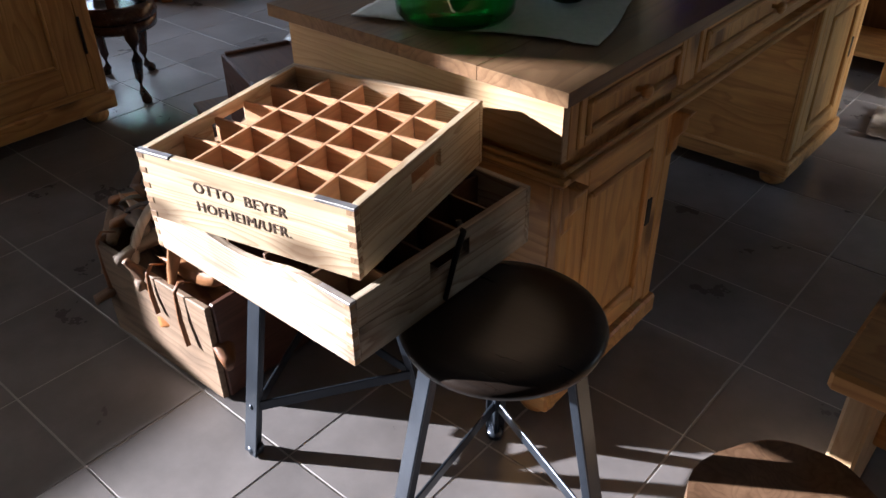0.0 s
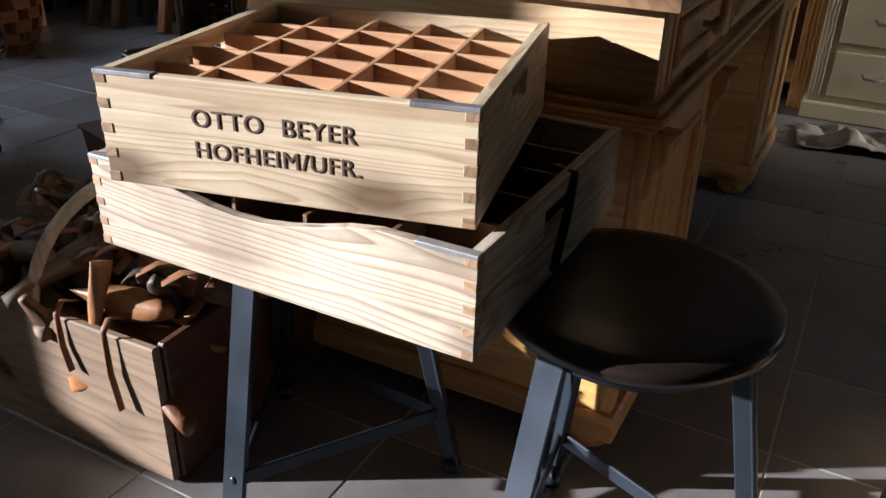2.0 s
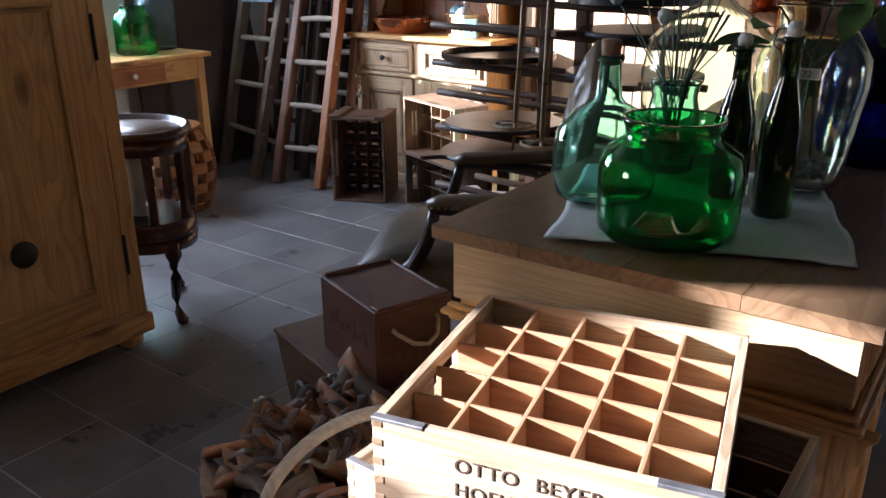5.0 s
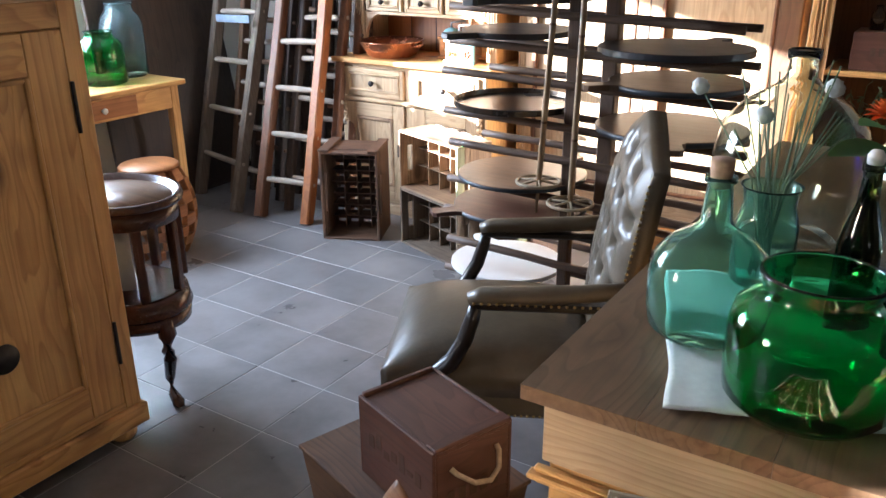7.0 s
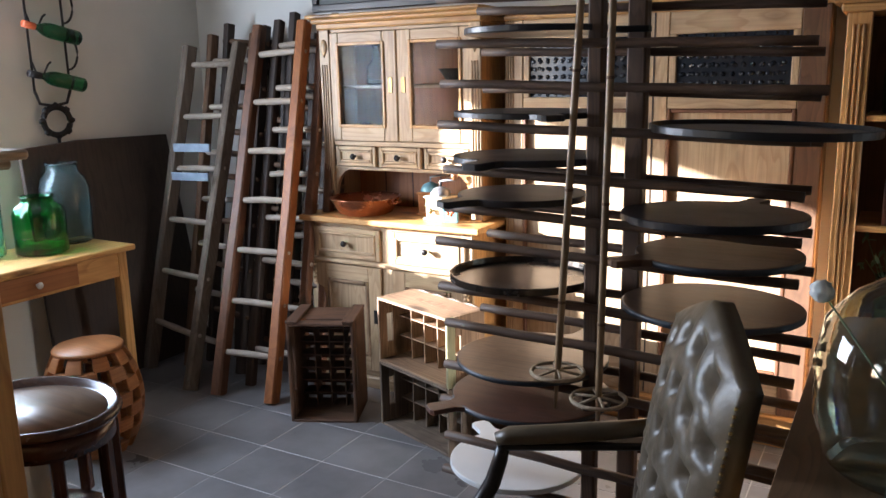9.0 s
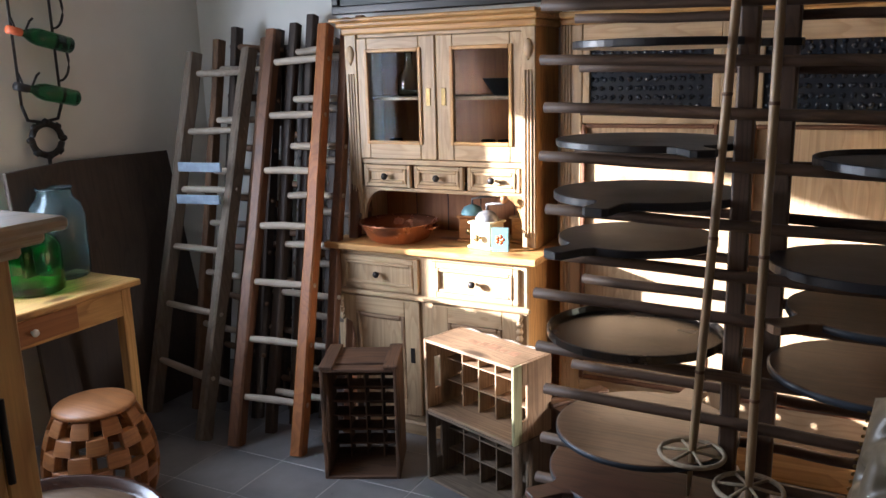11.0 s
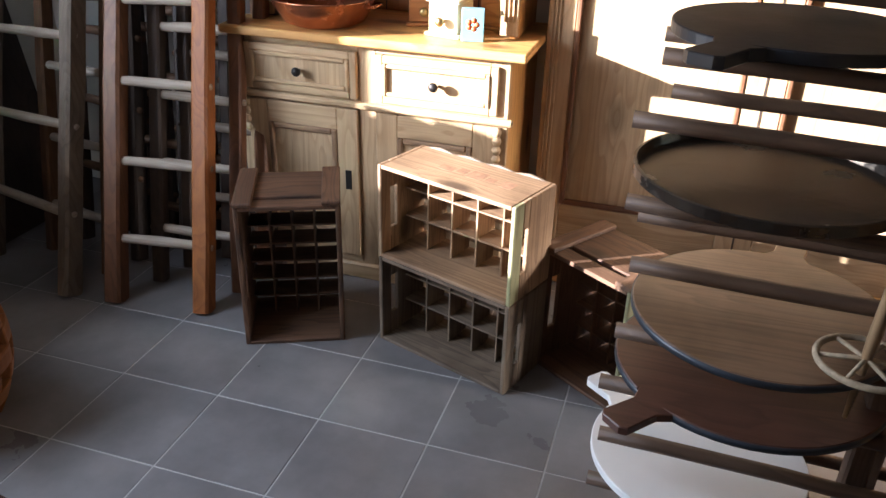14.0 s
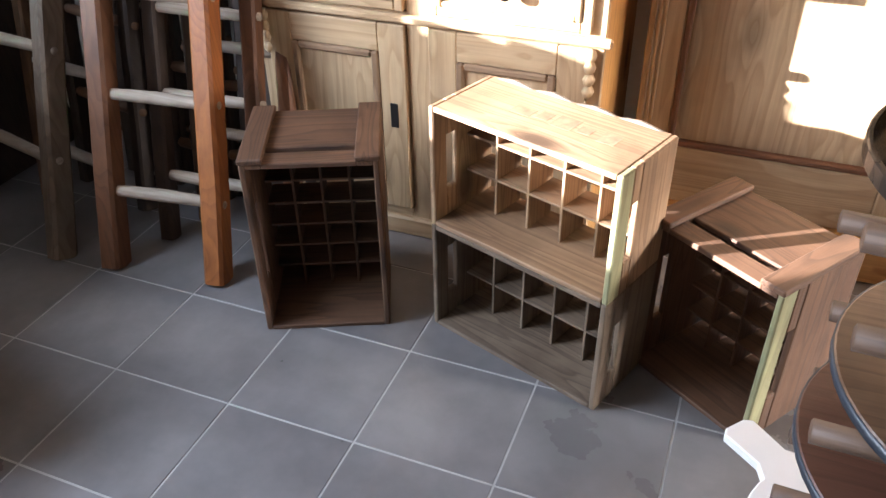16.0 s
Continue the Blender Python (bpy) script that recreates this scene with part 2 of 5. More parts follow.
        bmesh.ops.create_cube(bm, size=1.0, matrix=Matrix.Diagonal((sx, sy, sz, 1)))
        if bevel:
            bmesh.ops.bevel(bm, geom=bm.edges[:], offset=min(bevel, 0.3 * min(sx, sy, sz)), segments=1, affect="EDGES", profile=0.5)
        BOXES[key] = mesh_of("block", bm)
    return BOXES[key]


def lathe_mesh(profile, n=32, sx=1.0, sy=1.0):
    """Profile rows of (radius, height), turned about z."""
    bm = bmesh.new()
    rings = []
    for r, z in profile:
        if r < 1e-5:
            rings.append([bm.verts.new((0, 0, z))])
        else:
            rings.append([bm.verts.new((sx * r * math.cos(2 * math.pi * i / n), sy * r * math.sin(2 * math.pi * i / n), z)) for i in range(n)])
    for a, b in zip(rings, rings[1:]):
        for i in range(n):
            j = (i + 1) % n
            if len(a) == 1 and len(b) > 1:
                bm.faces.new((a[0], b[i], b[j]))
            elif len(b) == 1 and len(a) > 1:
                bm.faces.new((a[i], a[j], b[0]))
            elif len(a) > 1:
                bm.faces.new((a[i], a[j], b[j], b[i]))
    return mesh_of("turned", bm, True)


def tube_mesh(points, radius, n=8, closed=False, squash=1.0):
    """A round bar along points; radius may be one number or one for each point."""
    pts = [Vector(p) for p in points]
    k = len(pts)
    rad = radius if isinstance(radius, (list, tuple)) else [radius] * k
    bm = bmesh.new()
    rings = []
    for i, p in enumerate(pts):
        a = pts[(i - 1) % k] if (closed or i > 0) else p
        b = pts[(i + 1) % k] if (closed or i < k - 1) else p
        d = (b - a).normalized()
        side = d.cross(Vector((0, 0, 1)))
        if side.length < 0.05:
            side = d.cross(Vector((0, 1, 0)))
        side.normalize()
        up = side.cross(d)
        rings.append([bm.verts.new(p + rad[i] * (side * math.cos(2 * math.pi * j / n) + squash * up * math.sin(2 * math.pi * j / n))) for j in range(n)])
    for i in range(k if closed else k - 1):
        a, b = rings[i], rings[(i + 1) % k]
        for j in range(n):
            bm.faces.new((a[j], a[(j + 1) % n], b[(j + 1) % n], b[j]))
    if not closed:
        bm.faces.new(rings[0])
        bm.faces.new(rings[-1][::-1])
    return mesh_of("bar", bm, True)


def prism_mesh(outline, depth, bevel=0.002, axis="z"):
    """An outline of (a, b) pushed out by depth: in the plane across axis, from 0 to depth along it."""
    bm = bmesh.new()
    put = {"z": lambda a, b, c: (a, b, c), "y": lambda a, b, c: (a, c, b), "x": lambda a, b, c: (c, a, b)}[axis]
    low = [bm.verts.new(put(a, b, 0)) for a, b in outline]
    high = [bm.verts.new(put(a, b, depth)) for a, b in outline]
    k = len(outline)
    bm.faces.new(low)
    bm.faces.new(high[::-1])
    for i in range(k):
        bm.faces.new((low[i], low[(i + 1) % k], high[(i + 1) % k], high[i]))
    if bevel:
        bmesh.ops.recalc_face_normals(bm, faces=bm.faces)
        bmesh.ops.bevel(bm, geom=[e for e in bm.edges if len(e.link_faces) == 2 and e.calc_face_angle(0) > 1.0], offset=bevel, segments=1, affect="EDGES", profile=0.5)
    return mesh_of("cut_piece", bm)


def thing(name, m, label, category, group="", kind=""):
    ob = tagged(new(name), label, category, group, kind)
    ob.empty_display_size = 0.1
    ob.matrix_world = m
    return ob


def part(parent, name, me, mat, m=None, label=""):
    ob = new(name, me)
    if not me.materials:
        me.materials.append(mat)
    elif me.materials[0] is not mat:
        me = me.copy()
        me.materials[0] = mat
        ob.data = me
    ob.parent = parent
    ob.matrix_basis = m if m is not None else Matrix()
    return tagged(ob, label) if label else ob


BYMAT = {}


def block(parent, name, lo, hi, mat, bevel=0.002, rot=(0, 0, 0), label="", grain=None):
    """A slightly rounded block from corner lo to corner hi of its parent's space."""
    size = [abs(b - a) for a, b in zip(lo, hi)]
    mid = [(a + b) / 2 for a, b in zip(lo, hi)]
    mt = mat
    if isinstance(mat, list):
        mt = mat[size.index(max(size)) if grain is None else grain]
    me = box_mesh(*size, bevel)
    key = (me.name, mt.name)
    if key not in BYMAT:
        copy = me.copy()
        copy.materials.append(mt)
        BYMAT[key] = copy
    return part(parent, name, BYMAT[key], mt, pose(*mid, *rot), label)


def solo(name, me, mat, m, label, category, group="", kind=""):
    ob = part(None, name, me, mat, m)
    return tagged(ob, label, category, group, kind)


def text_mesh(words, size, depth=0.0006, spacing=1.0):
    cu = bpy.data.curves.new("lettering", "FONT")
    cu.body, cu.size, cu.extrude, cu.space_character = words, size, depth, spacing
    ob = bpy.data.objects.new("lettering", cu)
    scene.collection.objects.link(ob)
    me = bpy.data.meshes.new_from_object(ob.evaluated_get(bpy.context.evaluated_depsgraph_get()))
    bpy.data.objects.remove(ob)
    return me


# ---- setting ----
X0, X1, Y0, Y1, TOP = -5.12, 1.4, -2.7, 4.25, 2.5


def wall(name, axis, at, thick, a0, a1, holes, mat, z1=TOP):
    """A wall across axis at a coordinate, from a0 to a1, with holes (b0, b1, z0, z1) right through it."""
    bm = bmesh.new()
    cuts = sorted({a0, a1, *[h[0] for h in holes], *[h[1] for h in holes]})
    for p, q in zip(cuts, cuts[1:]):
        over = [h for h in holes if h[0] <= p and h[1] >= q]
        spans = [(0, z1)] if not over else [(0, over[0][2]), (over[0][3], z1)]
        for s, e in spans:
            if e - s < 1e-4:
                continue
            mid, size = [(p + q) / 2, (s + e) / 2], [q - p, e - s]
            c = (at + thick / 2, mid[0], mid[1]) if axis == "x" else (mid[0], at + thick / 2, mid[1])
            d = (abs(thick), size[0], size[1]) if axis == "x" else (size[0], abs(thick), size[1])
            bmesh.ops.create_cube(bm, size=1.0, matrix=Matrix.Translation(c) @ Matrix.Diagonal((*d, 1)))
    ob = new(name, mesh_of(name, bm))
    ob.data.materials.append(mat)
    return tagged(ob, "shop wall, cream plaster in view, dark brown where unseen", "wall", "", "structure")


WINDOWS = [(1.66, 2.85, 1.04, 2.12), (-2.42, -1.2, 1.08, 2.2)]
wall("wall_west", "x", X0, -0.3, Y0 - 0.3, Y1 + 0.3, WINDOWS, PLASTER)
wall("wall_north", "y", Y1, 0.3, X0, X1, [], PLASTER)
# The east opening is made up, to go with the fill lamp there.
wall("wall_east", "x", X1, 0.3, Y0 - 0.3, Y1 + 0.3, [(3.2, 4.1, 0.3, 1.6)], UNSEEN_WALL)
# Out of view; its dark colour only deepens the room's contrast.
wall("wall_south", "y", Y0, -0.3, X0, X1, [], UNSEEN_WALL)
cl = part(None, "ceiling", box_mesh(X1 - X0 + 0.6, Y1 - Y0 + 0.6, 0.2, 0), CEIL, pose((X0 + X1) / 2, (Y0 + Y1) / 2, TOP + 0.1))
tagged(cl, "plain beige ceiling, unseen, darkened to cut bounce light", "ceiling", "", "structure")
gd = part(None, "ground", box_mesh(400, 400, 0.2, 0), plain("outside_paving", (0.25, 0.24, 0.22), 0.9, 0, 0.2, 0.5, 0.2), pose(0, 0, -0.35))
tagged(gd, "grey paving outside the shop", "ground", "", "structure")


def window_frame(name, axis, at, b0, b1, z0, z1):
    w = thing(name, Matrix(), "white painted wooden window with two lights, the east one made up", "window", "", "structure")
    f = 0.05

    def bar(lo, hi, nm="frame"):
        if axis == "x":
            block(w, nm, (at - 0.03, lo[0], lo[1]), (at + 0.03, hi[0], hi[1]), WHITE, 0.004)
        else:
            block(w, nm, (lo[0], at - 0.03, lo[1]), (hi[0], at + 0.03, hi[1]), WHITE, 0.004)

    bar((b0, z0), (b0 + f, z1)), bar((b1 - f, z0), (b1, z1))
    bar((b0 + f, z0), (b1 - f, z0 + f)), bar((b0 + f, z1 - f), (b1 - f, z1))
    return w


for i, h in enumerate(WINDOWS):
    window_frame(f"window_{i + 1}", "x", X0 - 0.2, *h)
# Made-up east window around the fill lamp, out of view.
window_frame("window_3", "x", X1 + 0.2, 3.2, 4.1, 0.3, 1.6)

# ---- the desk and what stands on it ----


def panel_door(parent, name, w, h, mat, m, inset=0.055, thick=0.022, knob=None, knob_at=None, plate=None, mould=None, b=0.014):
    """A framed door with a raised moulding round a sunk panel; it lies in x and z and faces -y."""
    d = part(parent, name, box_mesh(w - 2 * inset + 0.01, thick * 0.4, h - 2 * inset + 0.01, 0.001), mat[2], m)
    s, t = inset, thick
    for nm, lo, hi in (("stile", (-w / 2, -t / 2, -h / 2), (-w / 2 + s, t / 2, h / 2)), ("stile", (w / 2 - s, -t / 2, -h / 2), (w / 2, t / 2, h / 2)),
                       ("rail", (-w / 2 + s, -t / 2, -h / 2), (w / 2 - s, t / 2, -h / 2 + s)), ("rail", (-w / 2 + s, -t / 2, h / 2 - s), (w / 2 - s, t / 2, h / 2))):
        block(d, nm, lo, hi, mat, 0.003)
    e = t / 2 + 0.006
    a, c = w / 2 - s, h / 2 - s
    for lo, hi in (((-a, -e, -c), (-a + b, 0, c)), ((a - b, -e, -c), (a, 0, c)), ((-a + b, -e, -c), (a - b, 0, -c + b)), ((-a + b, -e, c - b), (a - b, 0, c))):
        block(d, "moulding", lo, hi, mould or mat, 0.005)
    if knob:
        part(d, "knob", KNOB, knob, pose(knob_at[0], -t / 2, knob_at[1], 90, 0, 0))
    if plate:
        block(d, "keyhole_plate", (plate[0] - 0.011, -t / 2 - 0.003, plate[1] - 0.035), (plate[0] + 0.011, -t / 2 + 0.002, plate[1] + 0.035), IRON, 0.002)
    return d


KNOB = lathe_mesh([(0, 0), (0.006, 0), (0.006, 0.012), (0.014, 0.018), (0.016, 0.024), (0.012, 0.031), (0, 0.033)], 14)
BUN = lathe_mesh([(0, 0), (0.028, 0), (0.042, 0.012), (0.045, 0.025), (0.038, 0.04), (0.03, 0.05), (0, 0.05)], 20)


def make_desk():
    d = thing("writing_desk", Matrix(), "large honey pine pedestal desk with brown waxed top", "desk")
    x0, x1, y0, y1 = -1.535, -0.745, 1.295, 3.23
    for i in range(4):
        a, b = x0 + (x1 - x0) * i / 4, x0 + (x1 - x0) * (i + 1) / 4
        block(d, "top_plank", (a, y0, 0.8), (b - 0.0003, y1, 0.828), DESKTOP, 0.0008)
    # carcase under the top, with drawer fronts on the long sides
    a, b = x0 + 0.03, x1 - 0.025
    block(d, "end_panel", (a, 1.325, 0.672), (b, 1.345, 0.8), PINE_PALE, 0.002)
    block(d, "end_panel", (a, 3.17, 0.672), (b, 3.19, 0.8), PINE, 0.002)
    block(d, "apron", (a, 1.345, 0.672), (a + 0.02, 3.17, 0.8), PINE, 0.002)
    block(d, "apron", (b - 0.03, 1.345, 0.672), (b - 0.02, 3.17, 0.8), PINE, 0.002)
    for y, w in ((1.335, 0.05), (1.80, 0.06), (2.66, 0.06), (3.14, 0.05)):
        block(d, "rail", (b - 0.02, y - 0.01 if y > 1.4 else 1.345, 0.672), (b, y + w - 0.01, 0.8), PINE, 0.003)
    for ya, yb in ((1.378, 1.785), (1.855, 2.645), (2.715, 3.125)):
        h = panel_door(d, "drawer_front", yb - ya, 0.115, PINE, pose(b - 0.008, (ya + yb) / 2, 0.737, 0, 0, 90), 0.022, 0.02, PINE[0], (0, 0))
    for z, g in ((0.66, 0.012), (0.648, 0.022), (0.636, 0.01)):
        block(d, "moulding", (a - g, 1.33 - g, z - 0.012), (b + g, 1.335, z), PINE, 0.004)
        block(d, "moulding", (b, 1.335, z - 0.012), (b + g, 3.18, z), PINE, 0.004)
    for ya, yb in ((1.335, 1.80), (2.72, 3.18)):
        block(d, "pedestal", (a + 0.01, ya, 0.06), (b - 0.022, yb, 0.672), PINE, 0.003)
        block(d, "plinth", (a - 0.008, ya - 0.014, 0.05), (b + 0.012, yb + 0.014, 0.105), PINE, 0.006)
        panel_door(d, "door", yb - ya - 0.08, 0.5, PINE, pose(b - 0.011, (ya + yb) / 2, 0.37, 0, 0, 90), 0.06, 0.022, None, None, (0.15, 0.02))
        for y in (ya + 0.02, yb - 0.02):
            block(d, "corner_post", (b - 0.022, y - 0.02, 0.105), (b, y + 0.02, 0.624), PINE, 0.004)
        for x, y in ((a + 0.06, ya + 0.05), (b - 0.05, ya + 0.05), (a + 0.06, yb - 0.05), (b - 0.05, yb - 0.05)):
            part(d, "foot", BUN, PINE[0], pose(x, y, 0))
    # carved brackets at the corners
    curl = prism_mesh([(0, 0), (0, -0.12), (0.012, -0.1), (0.014, -0.07), (0.03, -0.045), (0.03, -0.02), (0.045, 0)], 0.03, 0.003, "y")
    for y in (1.34, 1.77):
        part(d, "bracket", curl, PINE[2], pose(b - 0.002, y, 0.625))
    return d


make_desk()


def cloth_mesh(w, h, fold, n=44, amp=0.004, seed=1):
    bm = bmesh.new()
    g = [[None] * (n + 1) for _ in range(n + 1)]
    for i in range(n + 1):
        for j in range(n + 1):
            x, y = (i / n - 0.5) * w, (j / n - 0.5) * h
            p = Vector((x * 9, y * 9, seed))
            e = min(i, j, n - i, n - j) / n
            z = abs(noise.noise(p)) * amp * 2 + abs(noise.noise(p * 3)) * amp * 0.6 + fold * max(0, noise.noise(p * 0.6))
            x += 0.012 * noise.noise(Vector((y * 6, seed, 0.3))) * (1 - e)
            y += 0.012 * noise.noise(Vector((x * 6, seed, 4.3))) * (1 - e)
            g[i][j] = bm.verts.new((x, y, z + 0.003))
    for i in range(n):
        for j in range(n):
            bm.faces.new((g[i][j], g[i + 1][j], g[i + 1][j + 1], g[i][j + 1]))
    ret = bmesh.ops.extrude_face_region(bm, geom=bm.faces[:])
    for v in ret["geom"]:
        if isinstance(v, bmesh.types.BMVert):
            v.co.z -= 0.0025
    return mesh_of("cloth", bm, True)


solo("tablecloth", cloth_mesh(0.52, 0.56, 0.006), LINEN, pose(-1.155, 1.69, 0.83, 0, 0, 19.5), "folded white linen cloth spread on the desk", "cloth")


def hollow(outer, wall_t=0.0035):
    """A glass vessel's profile: up its outside, over the rim and down its inside."""
    inner = [(max(0.0, r - wall_t), z + (wall_t if i == 0 else 0)) for i, (r, z) in enumerate(outer)]
    inner[0] = (inner[1][0] * 0.92, outer[0][1] + wall_t * 2)
    return [(0, outer[0][1])] + list(outer) + inner[::-1] + [(0, outer[0][1] + wall_t * 2)]


def vessel(name, profile, mat, x, y, z, label, category, group=""):
    return solo(name, lathe_mesh(hollow(profile), 40), mat, pose(x, y, z), label, category, group)


DZ = 0.842
vessel("wide_jar", [(r, 0.93 * z) for r, z in [(0.11, 0), (0.122, 0.015), (0.125, 0.05), (0.125, 0.13), (0.118, 0.16), (0.095, 0.18), (0.082, 0.19), (0.082, 0.205), (0.09, 0.222), (0.088, 0.228)]],
       GREEN_G, -1.135, 1.465, DZ, "wide emerald green glass jar on the cloth", "jar")
g = thing("carboy", pose(-1.335, 1.625, DZ) @ Matrix.Diagonal((0.94, 0.94, 0.96, 1)), "blue-green glass carboy with a cork stopper", "bottle")
part(g, "body", lathe_mesh(hollow([(0.095, 0), (0.107, 0.012), (0.113, 0.05), (0.113, 0.11), (0.104, 0.15), (0.072, 0.185), (0.038, 0.203), (0.029, 0.215), (0.025, 0.26), (0.023, 0.285), (0.029, 0.29), (0.029, 0.3)]), 40), TEAL_G)
part(g, "cork", lathe_mesh([(0, 0.28), (0.018, 0.28), (0.022, 0.327), (0.02, 0.331), (0, 0.331)], 18), CORK)


def swing_bottle(x, y, h, mat, turn):
    b = thing("swing_top_bottle", pose(x, y, DZ, 0, 0, turn), "dark brown glass swing-top bottle with wire clasp", "bottle", "swing-top bottles")
    k = h / 0.33
    part(b, "body", lathe_mesh([(0, 0), (0.034, 0), (0.037, 0.006), (0.037, 0.17 * k), (0.031, 0.2 * k), (0.018, 0.25 * k), (0.015, 0.31 * k), (0.019, 0.312 * k), (0.019, 0.325 * k), (0, 0.325 * k)], 28), mat)
    part(b, "stopper", lathe_mesh([(0, 0.324 * k), (0.013, 0.324 * k), (0.015, 0.34 * k), (0.009, 0.35 * k), (0, 0.35 * k)], 16), WHITE)
    part(b, "clasp", tube_mesh([(0.02, 0, 0.3 * k), (0.034, 0, 0.31 * k), (0.03, 0.004, 0.335 * k), (0.0, 0.017, 0.34 * k), (-0.03, 0.004, 0.335 * k), (-0.034, 0, 0.31 * k), (-0.02, 0, 0.3 * k)], 0.0016, 6), IRON)


swing_bottle(-1.012, 1.69, 0.34, BROWN_G, 20)
swing_bottle(-1.12, 1.77, 0.31, BROWN_G, 70)
vessel("flower_vase", [(0.075, 0), (0.085, 0.012), (0.1, 0.1), (0.115, 0.22), (0.112, 0.27), (0.085, 0.315), (0.075, 0.33), (0.075, 0.36), (0.088, 0.375), (0.086, 0.38)],
       CLEAR_G, -1.03, 1.955, DZ, "large clear greenish glass vase with flowers", "vase")
gv = bmesh.new()
rng = random.Random(2)
for _ in range(120):
    a, r = rng.uniform(0, 6.28), 0.06 * math.sqrt(rng.random())
    bmesh.ops.create_icosphere(gv, subdivisions=1, radius=rng.uniform(0.006, 0.01), matrix=Matrix.Translation((r * math.cos(a), r * math.sin(a), rng.uniform(0.02, 0.05))))
solo("pebbles", mesh_of("pebbles", gv, True), ZINC, pose(-1.03, 1.955, DZ), "small pale pebbles in the vase", "pebbles", "", "stuff")
tg = thing("price_tag", pose(-1.012, 1.843, DZ + 0.25, 90, 0, 8), "white paper tag with the number 72", "tag")
block(tg, "paper", (-0.022, -0.011, -0.001), (0.022, 0.011, 0), WHITE, 0)
part(tg, "number", text_mesh("72", 0.018), INK, pose(-0.012, -0.006, 0.0008))


def leaf_mesh(l, w):
    bm = bmesh.new()
    rows = []
    for i in range(7):
        t = i / 6
        half = w * math.sin(math.pi * min(1, t * 0.93 + 0.04)) ** 0.8
        rows.append([bm.verts.new((s * half, t * l, 0.25 * l * t * t * -0.5 + abs(s) * half * 0.35)) for s in (-1, 0, 1)])
    for a, b in zip(rows, rows[1:]):
        for i in range(2):
            bm.faces.new((a[i], a[i + 1], b[i + 1], b[i]))
    return mesh_of("leaf", bm, True)


LEAFM, PETALM = leaf_mesh(0.13, 0.03), leaf_mesh(0.035, 0.008)


def bouquet(x, y, z):
    f = thing("cut_flowers", pose(x, y, z), "orange marigolds with green leaves in the vase", "flowers")
    rng = random.Random(9)
    for (hx, hy, hz), (bx, by) in (((-0.1, -0.05, 0.36), (0.02, 0.01)), ((0.02, 0.04, 0.5), (-0.02, 0)), ((0.1, 0.0, 0.47), (-0.01, 0.02)), ((0.16, 0.06, 0.42), (0.0, -0.02))):
        part(f, "stem", tube_mesh([(bx, by, 0.05), (bx * 0.3, by * 0.3, 0.25), (hx * 0.7, hy * 0.7, 0.37), (hx, hy, hz)], 0.003, 6), STEM)
        for _ in range(4):
            part(f, "leaf", LEAFM, LEAF, pose(hx * 0.8, hy * 0.8, hz - rng.uniform(0.03, 0.09), rng.uniform(-30, 30), rng.uniform(-20, 20), rng.uniform(0, 360)))
    for hx, hy, hz in ((-0.1, -0.05, 0.36), (0.02, 0.04, 0.5)):
        for k in range(44):
            part(f, "petal", PETALM, PETAL, pose(hx, hy, hz, 75 - 1.7 * k, 0, k * 137.5))
    return f


bouquet(-1.03, 1.955, DZ)
bd = thing("blue_carboy", pose(-0.95, 2.33, 0.83), "cobalt blue glass carboy", "bottle")
part(bd, "body", lathe_mesh(hollow([(0.11, 0), (0.125, 0.02), (0.13, 0.08), (0.13, 0.2), (0.115, 0.26), (0.07, 0.31), (0.035, 0.35), (0.03, 0.42), (0.036, 0.43)]), 36), BLUE_G)
vessel("demijohn", [(0.11, 0), (0.14, 0.02), (0.165, 0.1), (0.17, 0.2), (0.155, 0.28), (0.11, 0.33), (0.055, 0.365), (0.034, 0.385), (0.03, 0.42), (0.036, 0.425), (0.036, 0.445)],
       CLEAR_G, -1.325, 2.2, 0.83, "big clear greenish glass demijohn", "bottle")
vessel("thistle_jar", [(0.055, 0), (0.06, 0.01), (0.062, 0.12), (0.055, 0.15), (0.05, 0.17), (0.055, 0.2), (0.06, 0.205)], TEAL_G, -1.3, 1.9, DZ, "tall blue-green glass jar holding dry stems", "jar")
st = thing("dry_stems", pose(-1.3, 1.9, DZ + 0.01), "dry stems with white fluffy heads in a jar", "dried flowers")
rng = random.Random(5)
for k in range(26):
    a, lean = rng.uniform(0, 6.28), rng.uniform(0.03, 0.12)
    h = rng.uniform(0.3, 0.45)
    part(st, "stem", tube_mesh([(0.02 * math.cos(a + 2), 0.02 * math.sin(a + 2), 0), (0.03 * math.cos(a), 0.03 * math.sin(a), 0.2), (lean * math.cos(a), lean * math.sin(a), h)], 0.0016, 5), STEM)
for hx, hy, hz in ((-0.17, 0.03, 0.37), (-0.03, -0.02, 0.335), (0.08, 0.02, 0.39)):
    part(st, "stem", tube_mesh([(0, 0, 0), (hx * 0.25, hy * 0.25, 0.2), (hx, hy, hz)], 0.0018, 5), STEM)
    fb = bmesh.new()
    bmesh.ops.create_icosphere(fb, subdivisions=3, radius=0.017)
    for v in fb.verts:
        v.co *= 1 + 0.25 * noise.noise(v.co * 160)
    part(st, "seed_head", mesh_of("fluff", fb, True), FLUFF, pose(hx, hy, hz))
bundle = cloth_mesh(0.3, 0.34, 0.16, 40, 0.02, 7)
solo("wool_blanket", bundle, WOOL, pose(-0.97, 2.75, 0.83, 0, 0, 15), "crumpled beige wool blanket on the desk", "blanket")

# ---- stools and crates ----


RUNG_IRON = box_mesh(0.335, 0.006, 0.026, 0.0015).copy()


